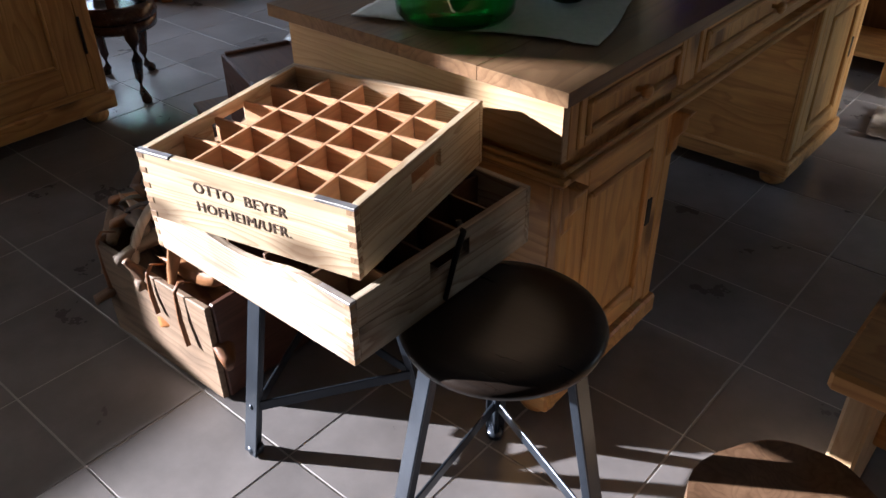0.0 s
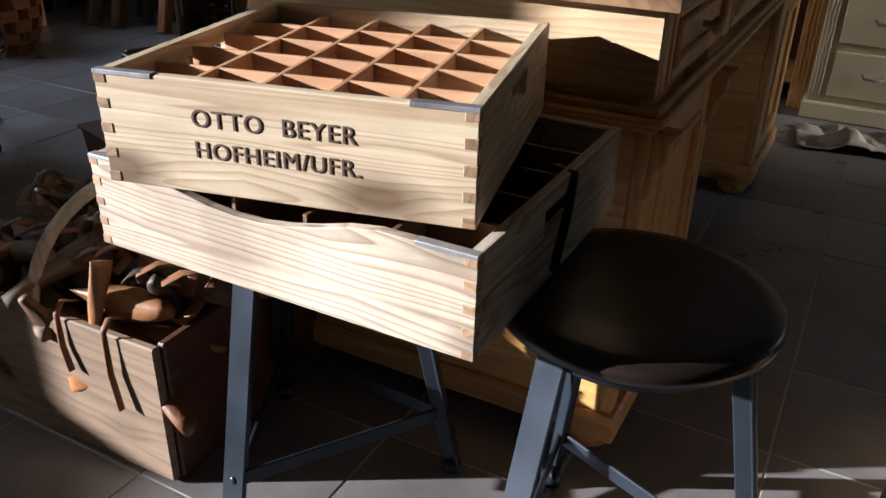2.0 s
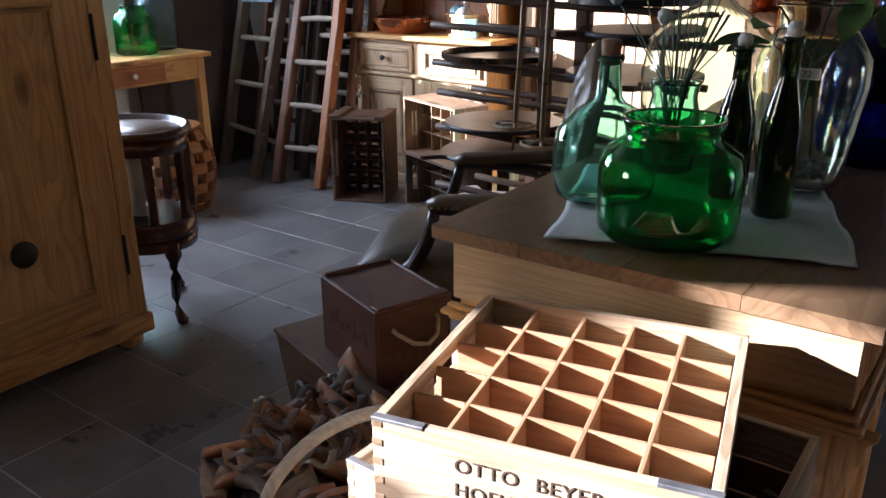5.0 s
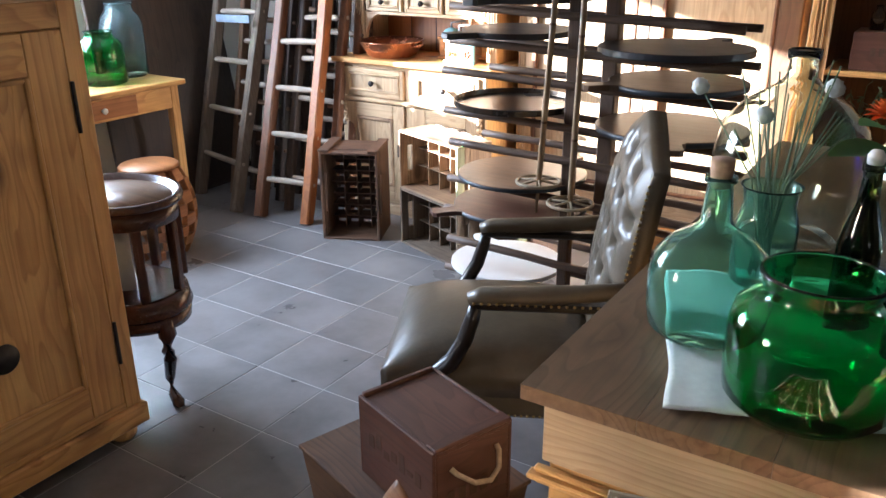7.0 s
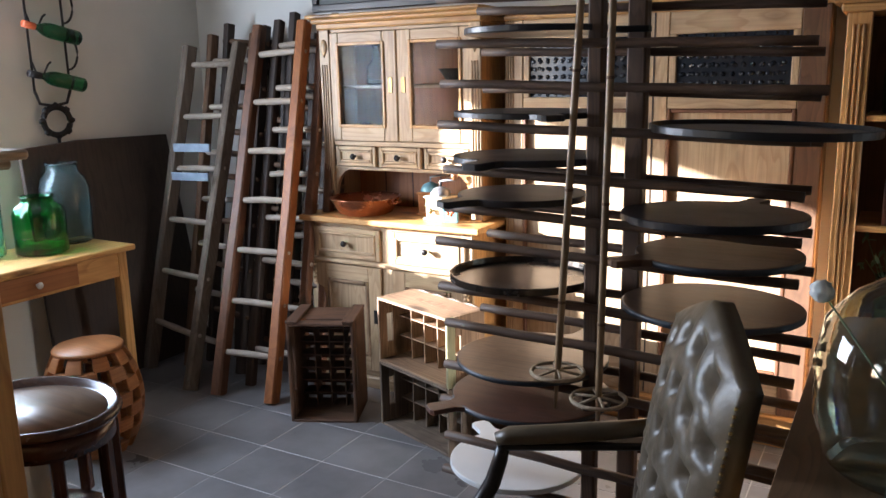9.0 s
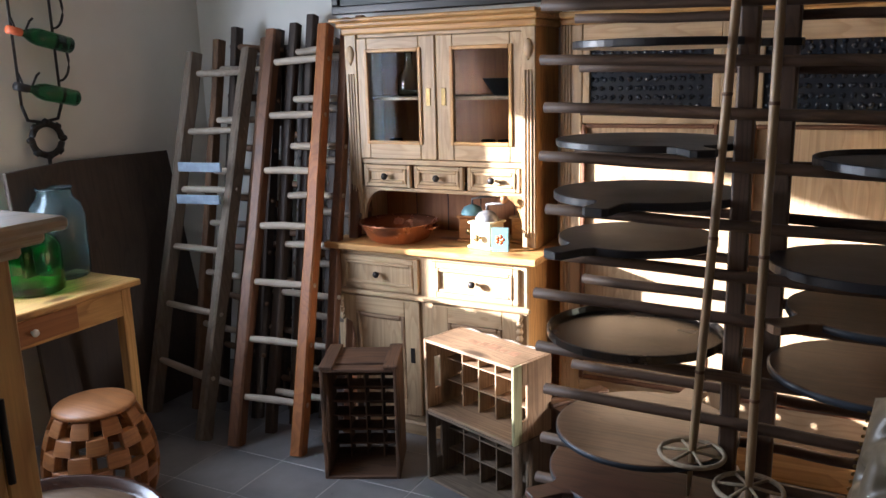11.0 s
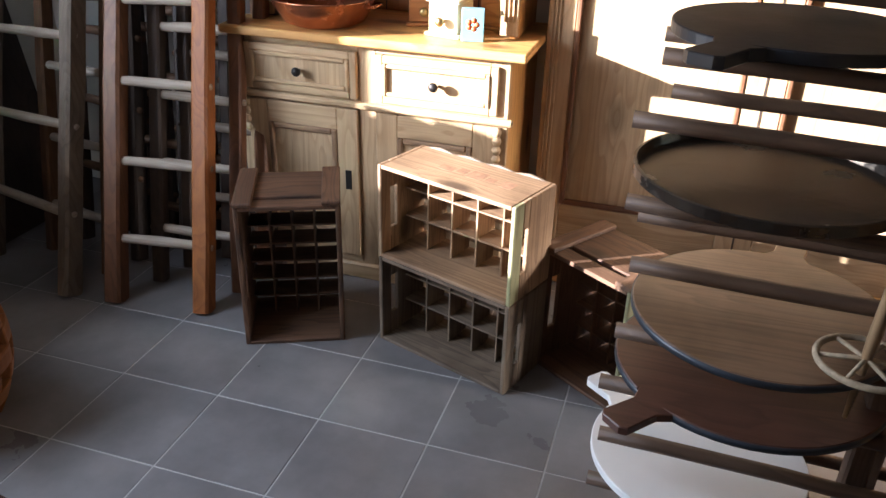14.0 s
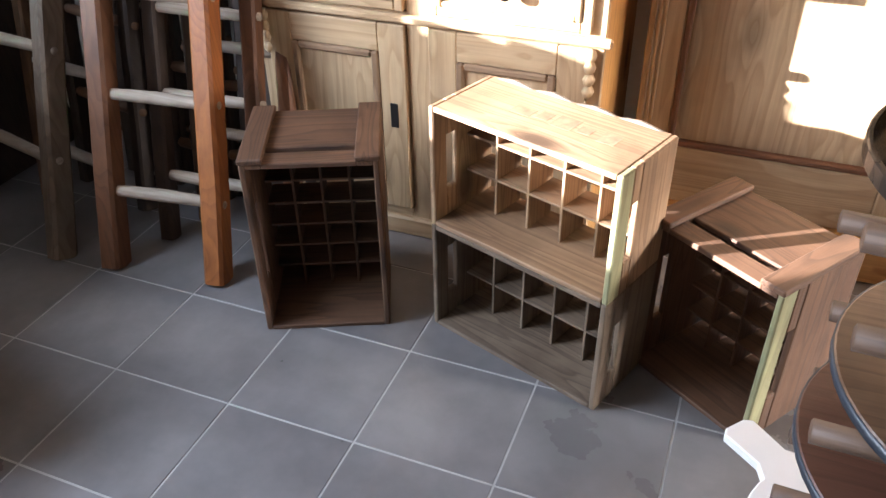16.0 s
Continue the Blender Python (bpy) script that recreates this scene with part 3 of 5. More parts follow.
def work_stool(x, y, turn):
    s = thing("work_stool", pose(x, y, 0, 0, 0, turn), "round black wooden stool with blued steel legs", "stool", "work stools")
    part(s, "seat", lathe_mesh([(0, 0.487), (0.16, 0.487), (0.172, 0.495), (0.176, 0.507), (0.17, 0.516), (0.15, 0.519), (0.08, 0.514), (0, 0.512)], 56), EBONY[0])
    part(s, "seat_ring", lathe_mesh([(0.125, 0.465), (0.14, 0.465), (0.14, 0.487), (0.125, 0.487)], 40), STEEL)
    for k in range(3):
        a = k * math.pi / 1.5
        c, d = math.cos(a), math.sin(a)
        leg = prism_mesh([(-0.021, -0.014), (0.021, -0.014), (0.021, -0.01), (0.007, -0.008), (0.004, 0.014), (-0.004, 0.014), (-0.007, -0.008), (-0.021, -0.01)], 0.5, 0.0015)
        lean = math.atan2(0.095, 0.48)
        m = Matrix.Translation((0.225 * c, 0.225 * d, 0)) @ Matrix.Rotation(a - math.pi / 2, 4, "Z") @ Matrix.Rotation(lean, 4, "X") @ Matrix.Rotation(math.pi, 4, "Z")
        part(s, "leg", leg, STEEL, m)
        part(s, "foot_cap", lathe_mesh([(0, 0), (0.017, 0), (0.019, 0.012), (0.015, 0.02), (0, 0.02)], 12), STEEL, pose(0.222 * c, 0.222 * d, 0))
        e = a + math.pi / 1.5
        p, q = Vector((0.2 * c, 0.2 * d, 0.12)), Vector((0.2 * math.cos(e), 0.2 * math.sin(e), 0.12))
        part(s, "rung", RUNG_IRON, STEEL, Matrix.Translation((p + q) / 2) @ Matrix.Rotation(math.atan2(q.y - p.y, q.x - p.x), 4, "Z"))
        part(s, "rivet", lathe_mesh([(0, 0), (0.008, 0), (0.006, 0.004), (0, 0.005)], 10), STEEL, pose(0.212 * c, 0.212 * d, 0.127, 0, 90, math.degrees(a)))
    return s


work_stool(-0.698, 1.065, 8)
work_stool(-1.2, 1.085, 27)


def joint_crate(name, w, d, h, mat, div, cols, rows, label, group, holes=True, letters=False, wavy=False):
    """A finger-jointed bottle crate: w by d by h, its base's middle at its origin, cells inside."""
    c = thing(name, Matrix(), label, "crate", group)
    t = 0.014
    top = h
    fr = [(-w / 2, 0.0), (w / 2, 0.0), (w / 2, top)]
    if wavy:
        for i in range(15):
            u = i / 14
            fr.append((w / 2 - u * w, top - (0.03 * max(0, math.sin((u - 0.25) * 5.2)) if 0.25 < u < 0.86 else 0.0)))
    else:
        fr += [(0.2 * w, top - 0.001), (-0.2 * w, top + 0.0005), (-w / 2, top)]
    part(c, "front_board", prism_mesh(fr, t, 0.0012, "y"), mat[0], pose(0, -d / 2, 0))
    block(c, "back_board", (-w / 2, d / 2 - t, 0), (w / 2, d / 2, h), mat)
    for s in (-1, 1):
        x = s * (w / 2 - t / 2)
        if holes:
            z0, z1, g = h * 0.55, h * 0.82, 0.05
            for lo, hi in (((-d / 2 + t, 0), (d / 2 - t, z0)), ((-d / 2 + t, z1), (d / 2 - t, h)), ((-d / 2 + t, z0), (-g, z1)), ((g, z0), (d / 2 - t, z1))):
                block(c, "side_board", (x - t / 2, lo[0], lo[1]), (x + t / 2, hi[0], hi[1]), mat, 0.001, grain=1)
        else:
            block(c, "side_board", (x - t / 2, -d / 2 + t, 0), (x + t / 2, d / 2 - t, h), mat)
        n = 9
        for k in range(n):
            if k % 2 == 0:
                z = h * k / n
                block(c, "finger_joint", (x - t / 2 - 0.0006, -d / 2 - 0.0008, z + 0.001), (x + t / 2 + 0.0006, -d / 2 + t * 0.8, z + h / n - 0.001), BROWNCRATE, 0.001, grain=1)
    block(c, "bottom", (-w / 2 + t, -d / 2 + t, 0.002), (w / 2 - t, d / 2 - t, 0.012), mat, 0.001)
    zi, hi_ = 0.013, h - 0.012
    cw, cd = (w - 2 * t) / cols, (d - 2 * t) / rows
    for i in range(1, cols):
        x = -w / 2 + t + i * cw
        block(c, "divider", (x - 0.003, -d / 2 + t, zi), (x + 0.003, d / 2 - t, hi_), div, 0.0006, grain=1)
    for j in range(1, rows):
        y = -d / 2 + t + j * cd
        for i in range(cols):
            xa = -w / 2 + t + i * cw + (0.0034 if i else 0)
            block(c, "divider", (xa, y - 0.003, zi), (-w / 2 + t + (i + 1) * cw - 0.0034, y + 0.003, hi_), div, 0.0006, grain=0)
    for s in (-1, 1):
        block(c, "corner_iron", (s * (w / 2 - 0.035) - 0.036, -d / 2 - 0.0012, h - 0.004), (s * (w / 2 - 0.035) + 0.036, -d / 2 + 0.012, h + 0.0016), ZINC, 0.001)
    if letters:
        for words, sz, x, z in (("OTTO  BEYER", 0.0275, -0.1, 0.077), ("HOFHEIM/UFR.", 0.0265, -0.1, 0.042)):
            part(c, "lettering", text_mesh(words, sz, 0.0004, 1.12), INK, pose(x, -d / 2 - 0.0006, z, 90, 0, 0))
    return c


cr = joint_crate("bottle_crate", 0.425, 0.43, 0.127, CRATE, DIVIDER, 5, 5, "pale finger-jointed pine bottle crate with stencilled lettering", "stacked bottle crates", True, True)
cr.matrix_world = pose(-1.081, 1.032, 0.643, 0, 0, 13)
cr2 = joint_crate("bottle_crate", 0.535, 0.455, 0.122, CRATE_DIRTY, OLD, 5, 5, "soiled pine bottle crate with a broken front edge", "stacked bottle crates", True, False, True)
cr2.matrix_world = pose(-1.065, 1.048, 0.52, 0, 0, 0)
part(cr2, "strap", tube_mesh([(0.272, -0.02, 0.01), (0.276, 0.0, 0.08), (0.27, 0.03, 0.122), (0.235, 0.06, 0.115)], 0.006, 8, False, 0.4), IRON)

# ---- box of shoe lasts ----


def last_mesh():
    """A shoemaker's last: a foot-shaped block from toe to heel."""
    bm = bmesh.new()
    rows = []
    for i in range(13):
        t = i / 12
        x = (t - 0.5) * 0.24
        w = 0.026 + 0.014 * math.sin(t * 3.1 + 0.4) - 0.016 * (1 - t) ** 4 - 0.012 * t ** 6
        if t < 0.08 or t > 0.96:
            w *= 0.7
        top = 0.03 + 0.055 * max(0, t - 0.25) ** 1.1 - 0.01 * (1 - t)
        rows.append([bm.verts.new((x, w * math.cos(a) * (0.75 if math.sin(a) > 0.5 else 1), (top if math.sin(a) > 0 else 0.012) * math.sin(a) + 0.01 * math.sin(t * 4))) for a in [2 * math.pi * k / 12 for k in range(12)]])
    for a, b in zip(rows, rows[1:]):
        for i in range(12):
            bm.faces.new((a[i], a[(i + 1) % 12], b[(i + 1) % 12], b[i]))
    bm.faces.new(rows[0])
    bm.faces.new(rows[-1][::-1])
    return mesh_of("last", bm, True)


def lasts_box():
    b = thing("last_box", pose(-1.62, 1.135, 0, 0, 0, 2), "worn wooden box with a bent handle, filled with shoe lasts", "box")
    w, d, h, t = 0.44, 0.42, 0.275, 0.016
    block(b, "front_board", (-w / 2, -d / 2 - 0.02, 0.004), (w / 2, -d / 2 - 0.02 + t, h), BOXWOOD, 0.003)
    block(b, "back_board", (-w / 2, d / 2 - t, 0.004), (w / 2, d / 2, h), OLD, 0.003)
    for s in (-1, 1):
        block(b, "side_board", (s * w / 2 - t / 2, -d / 2 - 0.004, 0.006), (s * w / 2 + t / 2, d / 2 - t, h + 0.004), RED if s > 0 else OLD, 0.003)
    block(b, "bottom", (-w / 2 + t, -d / 2, 0), (w / 2 - t, d / 2 - t, 0.014), OLD, 0.002)
    hoop = [(-0.07 + 0.13 * (1 - math.cos(a)), -0.215 + 0.2 * (1 - math.cos(a)), 0.235 + 0.25 * math.sin(a)) for a in [math.pi * k / 22 for k in range(23)]]
    part(b, "handle", tube_mesh(hoop, 0.018, 10, False, 0.6), RUNG[2])
    return b


lasts_box()
LASTM = last_mesh()
rng = random.Random(11)
mats = [LASTWOOD[0], LASTWOOD[0], TEAK[0], OLD[0], OLD_DARK[0], GREY[0], TAN, BOXWOOD[0]]
for k in range(120):
    u, v = rng.uniform(-0.29, 0.19), rng.uniform(-0.16, 0.31)
    z = 0.13 + 0.05 * (k % 4) + 0.035 * (v > 0) + rng.uniform(0, 0.04)
    z = min(z, 0.41 - 0.12 * abs(u) - (0.08 if v < -0.1 else 0.0))
    m = pose(-1.62 + u, 1.1 + v, z, rng.uniform(-60, 60), rng.uniform(-22, 22), rng.choice((0, 180, 20, 160, 30, 200, 90)) + rng.uniform(-30, 30)) @ Matrix.Diagonal((rng.uniform(0.75, 0.95), 0.8, 0.85, 1))
    solo("shoe_last", LASTM, rng.choice(mats), m, "old wooden shoe last with leather patches", "shoe last", "shoe lasts in the box")
# two lasts that stand up against the front, and straps hanging over it
solo("shoe_last", LASTM, LASTWOOD[0], pose(-1.535, 0.945, 0.31, 0, -70, 80) @ Matrix.Diagonal((0.55, 0.45, 0.5, 1)), "upright pale wooden shoe last", "shoe last", "shoe lasts in the box")
solo("shoe_last", LASTM, OLD[0], pose(-1.645, 0.9, 0.25, 0, 70, 100) @ Matrix.Diagonal((0.55, 0.6, 0.6, 1)), "upright dark wooden shoe last", "shoe last", "shoe lasts in the box")
solo("shoe_last", LASTM, OLD_DARK[0], pose(-1.45, 1.0, 0.3, 0, 60, 120) @ Matrix.Diagonal((0.6, 0.6, 0.6, 1)), "upright dark wooden shoe last", "shoe last", "shoe lasts in the box")
for k in range(9):
    x, r = -1.8 + 0.05 * k, rng.uniform(0.03, 0.055)
    pts = [(x + r * math.cos(a) * 0.8, 1.0 + 0.12 * rng.random() * 0.2 + 0.03 * math.sin(2 * a), 0.31 + r * math.sin(a) + 0.01 * (k % 3)) for a in [5.2 * j / 14 for j in range(15)]]
    solo("leather_strap", tube_mesh(pts, 0.011, 8, False, 0.18), rng.choice((TAN, LEATHER, OLD_DARK[0])), Matrix(), "curled brown leather strap among the lasts", "strap", "leather straps")
for k in range(15):
    cx, cy, r = rng.uniform(-1.86, -1.46), rng.uniform(0.97, 1.35), rng.uniform(0.03, 0.06)
    tip, turn, cz = rng.uniform(-0.5, 0.5), rng.uniform(0, 6.28), 0.385 - 0.09 * abs(cx + 1.65) - (0.06 if cy < 1.05 else 0)
    pts = []
    for j in range(17):
        a = turn + 5.4 * j / 16
        q = r * (1 - 0.35 * j / 16)
        pts.append((cx + q * math.cos(a), cy + 0.8 * q * math.sin(a), cz + tip * q * math.cos(a) + 0.012 * math.sin(3 * a)))
    solo("leather_strap", tube_mesh(pts, rng.uniform(0.008, 0.013), 8, False, 0.22), rng.choice((TAN, LEATHER, OLD_DARK[0], OLD[0])), Matrix(), "curled worn leather strap lying over the lasts", "strap", "leather straps")
for x, l in ((-1.49, 0.13), (-1.82, 0.14), (-1.6, 0.09)):
    pts = [(x, 0.95, 0.285), (x, 0.918, 0.3), (x + 0.005, 0.9, 0.285), (x + 0.006, 0.898, 0.27 - l * 0.5), (x + 0.02, 0.896, 0.27 - l)]
    solo("leather_strap", tube_mesh(pts, 0.006, 8, False, 0.3), TAN, Matrix(), "tan leather strap hanging over the box", "strap", "leather straps")

# ---- chest with small box ----
ch = thing("tool_chest", pose(-1.965, 1.58, 0, 0, 0, -18), "dark brown wooden chest with sloping sides", "chest")
bm = bmesh.new()
bmesh.ops.create_cube(bm, size=1.0, matrix=Matrix.Diagonal((0.46, 0.34, 0.32, 1)))
for v in bm.verts:
    if v.co.z < 0:
        v.co.x *= 0.8
        v.co.y *= 0.85
bmesh.ops.bevel(bm, geom=bm.edges[:], offset=0.004, segments=2, affect="EDGES")
part(ch, "body", mesh_of("chest", bm), OLD[0], pose(0, 0, 0.16))
block(ch, "lid", (-0.235, -0.175, 0.32), (0.235, 0.175, 0.332), OLD, 0.003)
part(ch, "ring_handle", tube_mesh([(-0.07 + 0.03 * math.cos(a), -0.178, 0.2 + 0.035 * math.sin(a)) for a in [6.283 * k / 16 for k in range(16)]], 0.005, 8, True), ZINC)
sb = thing("slide_lid_box", pose(-1.872, 1.54, 0.333, 0, 0, -20), "reddish wooden box with sliding lid and rope handle", "box")
w, d, h = 0.285, 0.215, 0.205
block(sb, "front_board", (-w / 2, -d / 2, 0), (w / 2, -d / 2 + 0.01, h), RED)
block(sb, "back_board", (-w / 2, d / 2 - 0.01, 0), (w / 2, d / 2, h), RED)
block(sb, "end_board", (-w / 2, -d / 2 + 0.01, 0), (-w / 2 + 0.012, d / 2 - 0.01, h + 0.006), RED)
block(sb, "end_board", (w / 2 - 0.012, -d / 2 + 0.01, 0), (w / 2, d / 2 - 0.01, h - 0.012), RED)
block(sb, "lid", (-w / 2 + 0.012, -d / 2 + 0.01, h - 0.012), (w / 2 + 0.004, d / 2 - 0.01, h - 0.003), RED, grain=0)
block(sb, "lid_batten", (w / 2 - 0.03, -d / 2 + 0.005, h - 0.003), (w / 2 + 0.004, d / 2 - 0.005, h + 0.008), RED, 0.003)
for k in range(7):
    block(sb, "print_bar", (-0.1 + 0.03 * k, -d / 2 - 0.0012, 0.095 + 0.01 * (k % 2)), (-0.08 + 0.03 * k, -d / 2 + 0.001, 0.115 + 0.014 * ((k + 1) % 3)), INK, 0)
for k in range(5):
    block(sb, "print_bar", (w / 2 - 0.001, -0.07 + 0.03 * k, 0.06), (w / 2 + 0.0012, -0.052 + 0.03 * k, 0.095), INK, 0)
part(sb, "rope_handle", tube_mesh([(w / 2, -0.06, 0.15), (w / 2 + 0.012, -0.055, 0.142), (w / 2 + 0.03, -0.02, 0.115), (w / 2 + 0.033, 0.02, 0.105), (w / 2 + 0.025, 0.05, 0.12), (w / 2 + 0.01, 0.062, 0.15), (w / 2, 0.062, 0.16)], 0.006, 8), ROPE)

# ---- leather armchair ----


def cushion_mesh(w, d, h, tufts=(), seed=0, n=26, crown=0.03):
    """A padded block, base at z 0: x deep, y wide, with button tufts pressed in at (x, y)."""
    bm = bmesh.new()
    g = []
    for i in range(n + 1):
        row = []
        for j in range(n + 1):
            u, v = 2 * i / n - 1, 2 * j / n - 1
            edge = (1 - abs(u) ** 6) * (1 - abs(v) ** 6)
            z = h * (0.55 + 0.45 * edge) + crown * (1 - u * u) * (1 - v * v)
            x, y = u * w / 2, v * d / 2
            for a, b in tufts:
                q = math.hypot(x - a, y - b)
                z -= 0.026 * math.exp(-(q / 0.022) ** 2)
                # folds run between neighbouring tufts
                z -= 0.006 * math.exp(-((abs(x - a) - abs(y - b)) / 0.012) ** 2) * math.exp(-(q / 0.06) ** 2)
            z += 0.002 * noise.noise(Vector((x * 25, y * 25, seed)))
            row.append(bm.verts.new((x, y, z)))
        g.append(row)
    for i in range(n):
        for j in range(n):
            bm.faces.new((g[i][j], g[i + 1][j], g[i + 1][j + 1], g[i][j + 1]))
    ret = bmesh.ops.extrude_edge_only(bm, edges=[e for e in bm.edges if e.is_boundary])
    low = [v for v in ret["geom"] if isinstance(v, bmesh.types.BMVert)]
    for v in low:
        v.co.z = 0
    bmesh.ops.holes_fill(bm, edges=[e for e in bm.edges if e.is_boundary], sides=0)
    return mesh_of("cushion", bm, True)


def make_chair():
    c = thing("armchair", pose(-2.056, 2.139, 0, 0, 0, 207), "buttoned green-brown leather armchair with dark wooden arms", "armchair")
    part(c, "seat", cushion_mesh(0.58, 0.56, 0.12, (), 3, 26, 0.04), LEATHER, pose(0.0, 0, 0.36))
    block(c, "seat_rail", (-0.255, -0.26, 0.28), (0.265, 0.26, 0.36), LEATHER, 0.012)
    nail = lathe_mesh([(0, 0.004), (0.003, 0.003), (0.0045, 0)], 8)
    for s in (-1, 1):
        for k in range(30):
            part(c, "nail", nail, BRASS, pose(-0.24 + 0.0168 * k, s * 0.2605, 0.293, -90 * s, 0, 0))
    for k in range(30):
        part(c, "nail", nail, BRASS, pose(0.2655, -0.245 + 0.0168 * k, 0.293, 0, 90, 0))
    # back: a tall shield with a peaked top, tufted in diamonds
    tufts = []
    for r in range(6):
        for k in range(-2, 3):
            y = 0.1 * k + (0.05 if r % 2 else 0)
            if abs(y) < 0.21:
                tufts.append((-0.25 + 0.1 * r, y))
    bm_ = cushion_mesh(0.64, 0.5, 0.075, tufts, 8, 64, 0.02)
    for v in bm_.vertices:
        top = max(0.0, (v.co.x + 0.1) / 0.42)
        v.co.x += 0.07 * top * (1 - (abs(v.co.y) / 0.25) ** 1.3) - 0.035 * top * (abs(v.co.y) / 0.25)
    ln = radians(9)
    BACK = Matrix(((-math.sin(ln), 0, math.cos(ln), -0.38), (0, 1, 0, 0), (math.cos(ln), 0, math.sin(ln), 0.69), (0, 0, 0, 1)))
    part(c, "backrest", bm_, LEATHER, BACK)
    for s in (-1, 1):
        for k in range(32):
            part(c, "nail", nail, BRASS, Matrix.Translation((-0.295 - 0.0026 * k, s * 0.252, 0.44 + 0.0163 * k)) @ Matrix.Rotation(radians(-90 * s), 4, "X"))
        y = s * 0.265
        arm = [(-0.34, y, 0.675), (-0.24, y, 0.665), (-0.12, y, 0.656), (0.02, y, 0.65), (0.055, y, 0.64)]
        part(c, "arm_pad", tube_mesh(arm, [0.028, 0.03, 0.032, 0.031, 0.022], 12, False, 0.75), LEATHER)
        block(c, "arm_rail", (-0.34, y - 0.02, 0.615), (0.05, y + 0.02, 0.637), EBONY, 0.006)
        for k in range(20):
            part(c, "nail", nail, BRASS, pose(-0.33 + 0.0195 * k, y + s * 0.03, 0.64, -90 * s, 0, 0))
        post = [(0.035, y, 0.63), (0.045, y, 0.585), (0.065, y, 0.52), (0.1, y, 0.455), (0.15, y, 0.41), (0.215, y, 0.385), (0.275, y, 0.36), (0.28, y, 0.3)]
        part(c, "arm_post", tube_mesh(post, [0.02, 0.025, 0.027, 0.029, 0.031, 0.03, 0.028, 0.024], 12, False, 0.8), EBONY[0])
        part(c, "front_leg", tube_mesh([(0.24, y * 0.92, 0.3), (0.25, y * 0.94, 0.18), (0.245, y * 0.92, 0.06), (0.255, y * 0.93, 0)], [0.03, 0.026, 0.018, 0.022], 12), EBONY[2])
        part(c, "back_leg", tube_mesh([(-0.24, y * 0.85, 0.3), (-0.26, y * 0.85, 0.15), (-0.32, y * 0.87, 0)], [0.028, 0.022, 0.018], 12), EBONY[2])
    return c


make_chair()

# ---- board rack ----


def make_rack():
    r = thing("drying_rack", Matrix(), "dark weathered wooden rack with two posts and crossbars", "rack")
    block(r, "post", (-2.148, 2.768, 0.03), (-2.106, 2.81, 2.3), RACKWOOD, 0.005)
    block(r, "post", (-2.09, 2.935, 0.03), (-2.035, 2.985, 2.3), RACKWOOD, 0.005)
    block(r, "foot", (-2.16, 2.55, 0), (-2.1, 3.25, 0.05), RACKWOOD, 0.006)
    block(r, "foot", (-2.6, 2.79, 0.002), (-2.162, 2.85, 0.045), RACKWOOD, 0.006)
    block(r, "foot", (-2.098, 2.87, 0.002), (-1.55, 2.93, 0.045), RACKWOOD, 0.006)
    rng = random.Random(3)
    for z in (0.29, 0.41, 0.535, 0.655, 0.795, 0.91, 1.055, 1.16, 1.277, 1.41, 1.53, 1.645, 1.77, 1.9):
        for y, dz, e in ((2.745, 0, 0), (3.0, -0.02, 0.015)):
            a, b = -2.6 + e + rng.uniform(-0.02, 0.02), -1.56 + rng.uniform(-0.03, 0.03)
            k = 9
            pts = [(a + (b - a) * i / k, y + rng.uniform(-0.002, 0.002), z + dz - 0.03 * i / k + rng.uniform(-0.002, 0.002)) for i in range(k + 1)]
            part(r, "crossbar", tube_mesh(pts, 0.0165, 6, False, 0.85), RACKWOOD[0])
    return r


make_rack()


def board_mesh(rx, ry, thick, handle=None, rim=0.0, n=56):
    """A round board lying flat; handle: its direction in degrees. rim: a raised edge."""
    bm = bmesh.new()
    ring = []
    h0 = radians(handle) if handle is not None else None
    for i in range(n):
        a = 2 * math.pi * i / n
        ring.append((rx * math.cos(a), ry * math.sin(a), a))
    pts = []
    done = False
    for x, y, a in ring:
        if h0 is not None:
            d = (a - h0 + math.pi) % (2 * math.pi) - math.pi
            if abs(d) < 0.16:
                if not done:
                    c, s = math.cos(h0), math.sin(h0)
                    r = math.hypot(rx * c, ry * s)
                    for q, w in ((r - 0.005, -0.045), (r + 0.02, -0.03), (r + 0.09, -0.032), (r + 0.1, -0.02), (r + 0.1, 0.02), (r + 0.09, 0.032), (r + 0.02, 0.03), (r - 0.005, 0.045)):
                        pts.append((q * c - w * s, q * s + w * c))
                    done = True
                continue
        pts.append((x, y))
    low = [bm.verts.new((x, y, 0)) for x, y in pts]
    k = len(pts)
    f = bm.faces.new(low)
    ret = bmesh.ops.extrude_face_region(bm, geom=[f])
    for v in ret["geom"]:
        if isinstance(v, bmesh.types.BMVert):
            v.co.z += thick
    bmesh.ops.recalc_face_normals(bm, faces=bm.faces)
    top = max(bm.faces, key=lambda q: q.calc_center_median().z)
    if rim:
        bmesh.ops.inset_region(bm, faces=[top], thickness=0.006)
        ret = bmesh.ops.inset_region(bm, faces=[top], thickness=0.004)
        for v in top.verts:
            v.co.z -= rim
    bmesh.ops.bevel(bm, geom=[e for e in bm.edges if len(e.link_faces) == 2 and e.calc_face_angle(0) > 1.0], offset=0.002, segments=1, affect="EDGES")
    return mesh_of("board", bm)


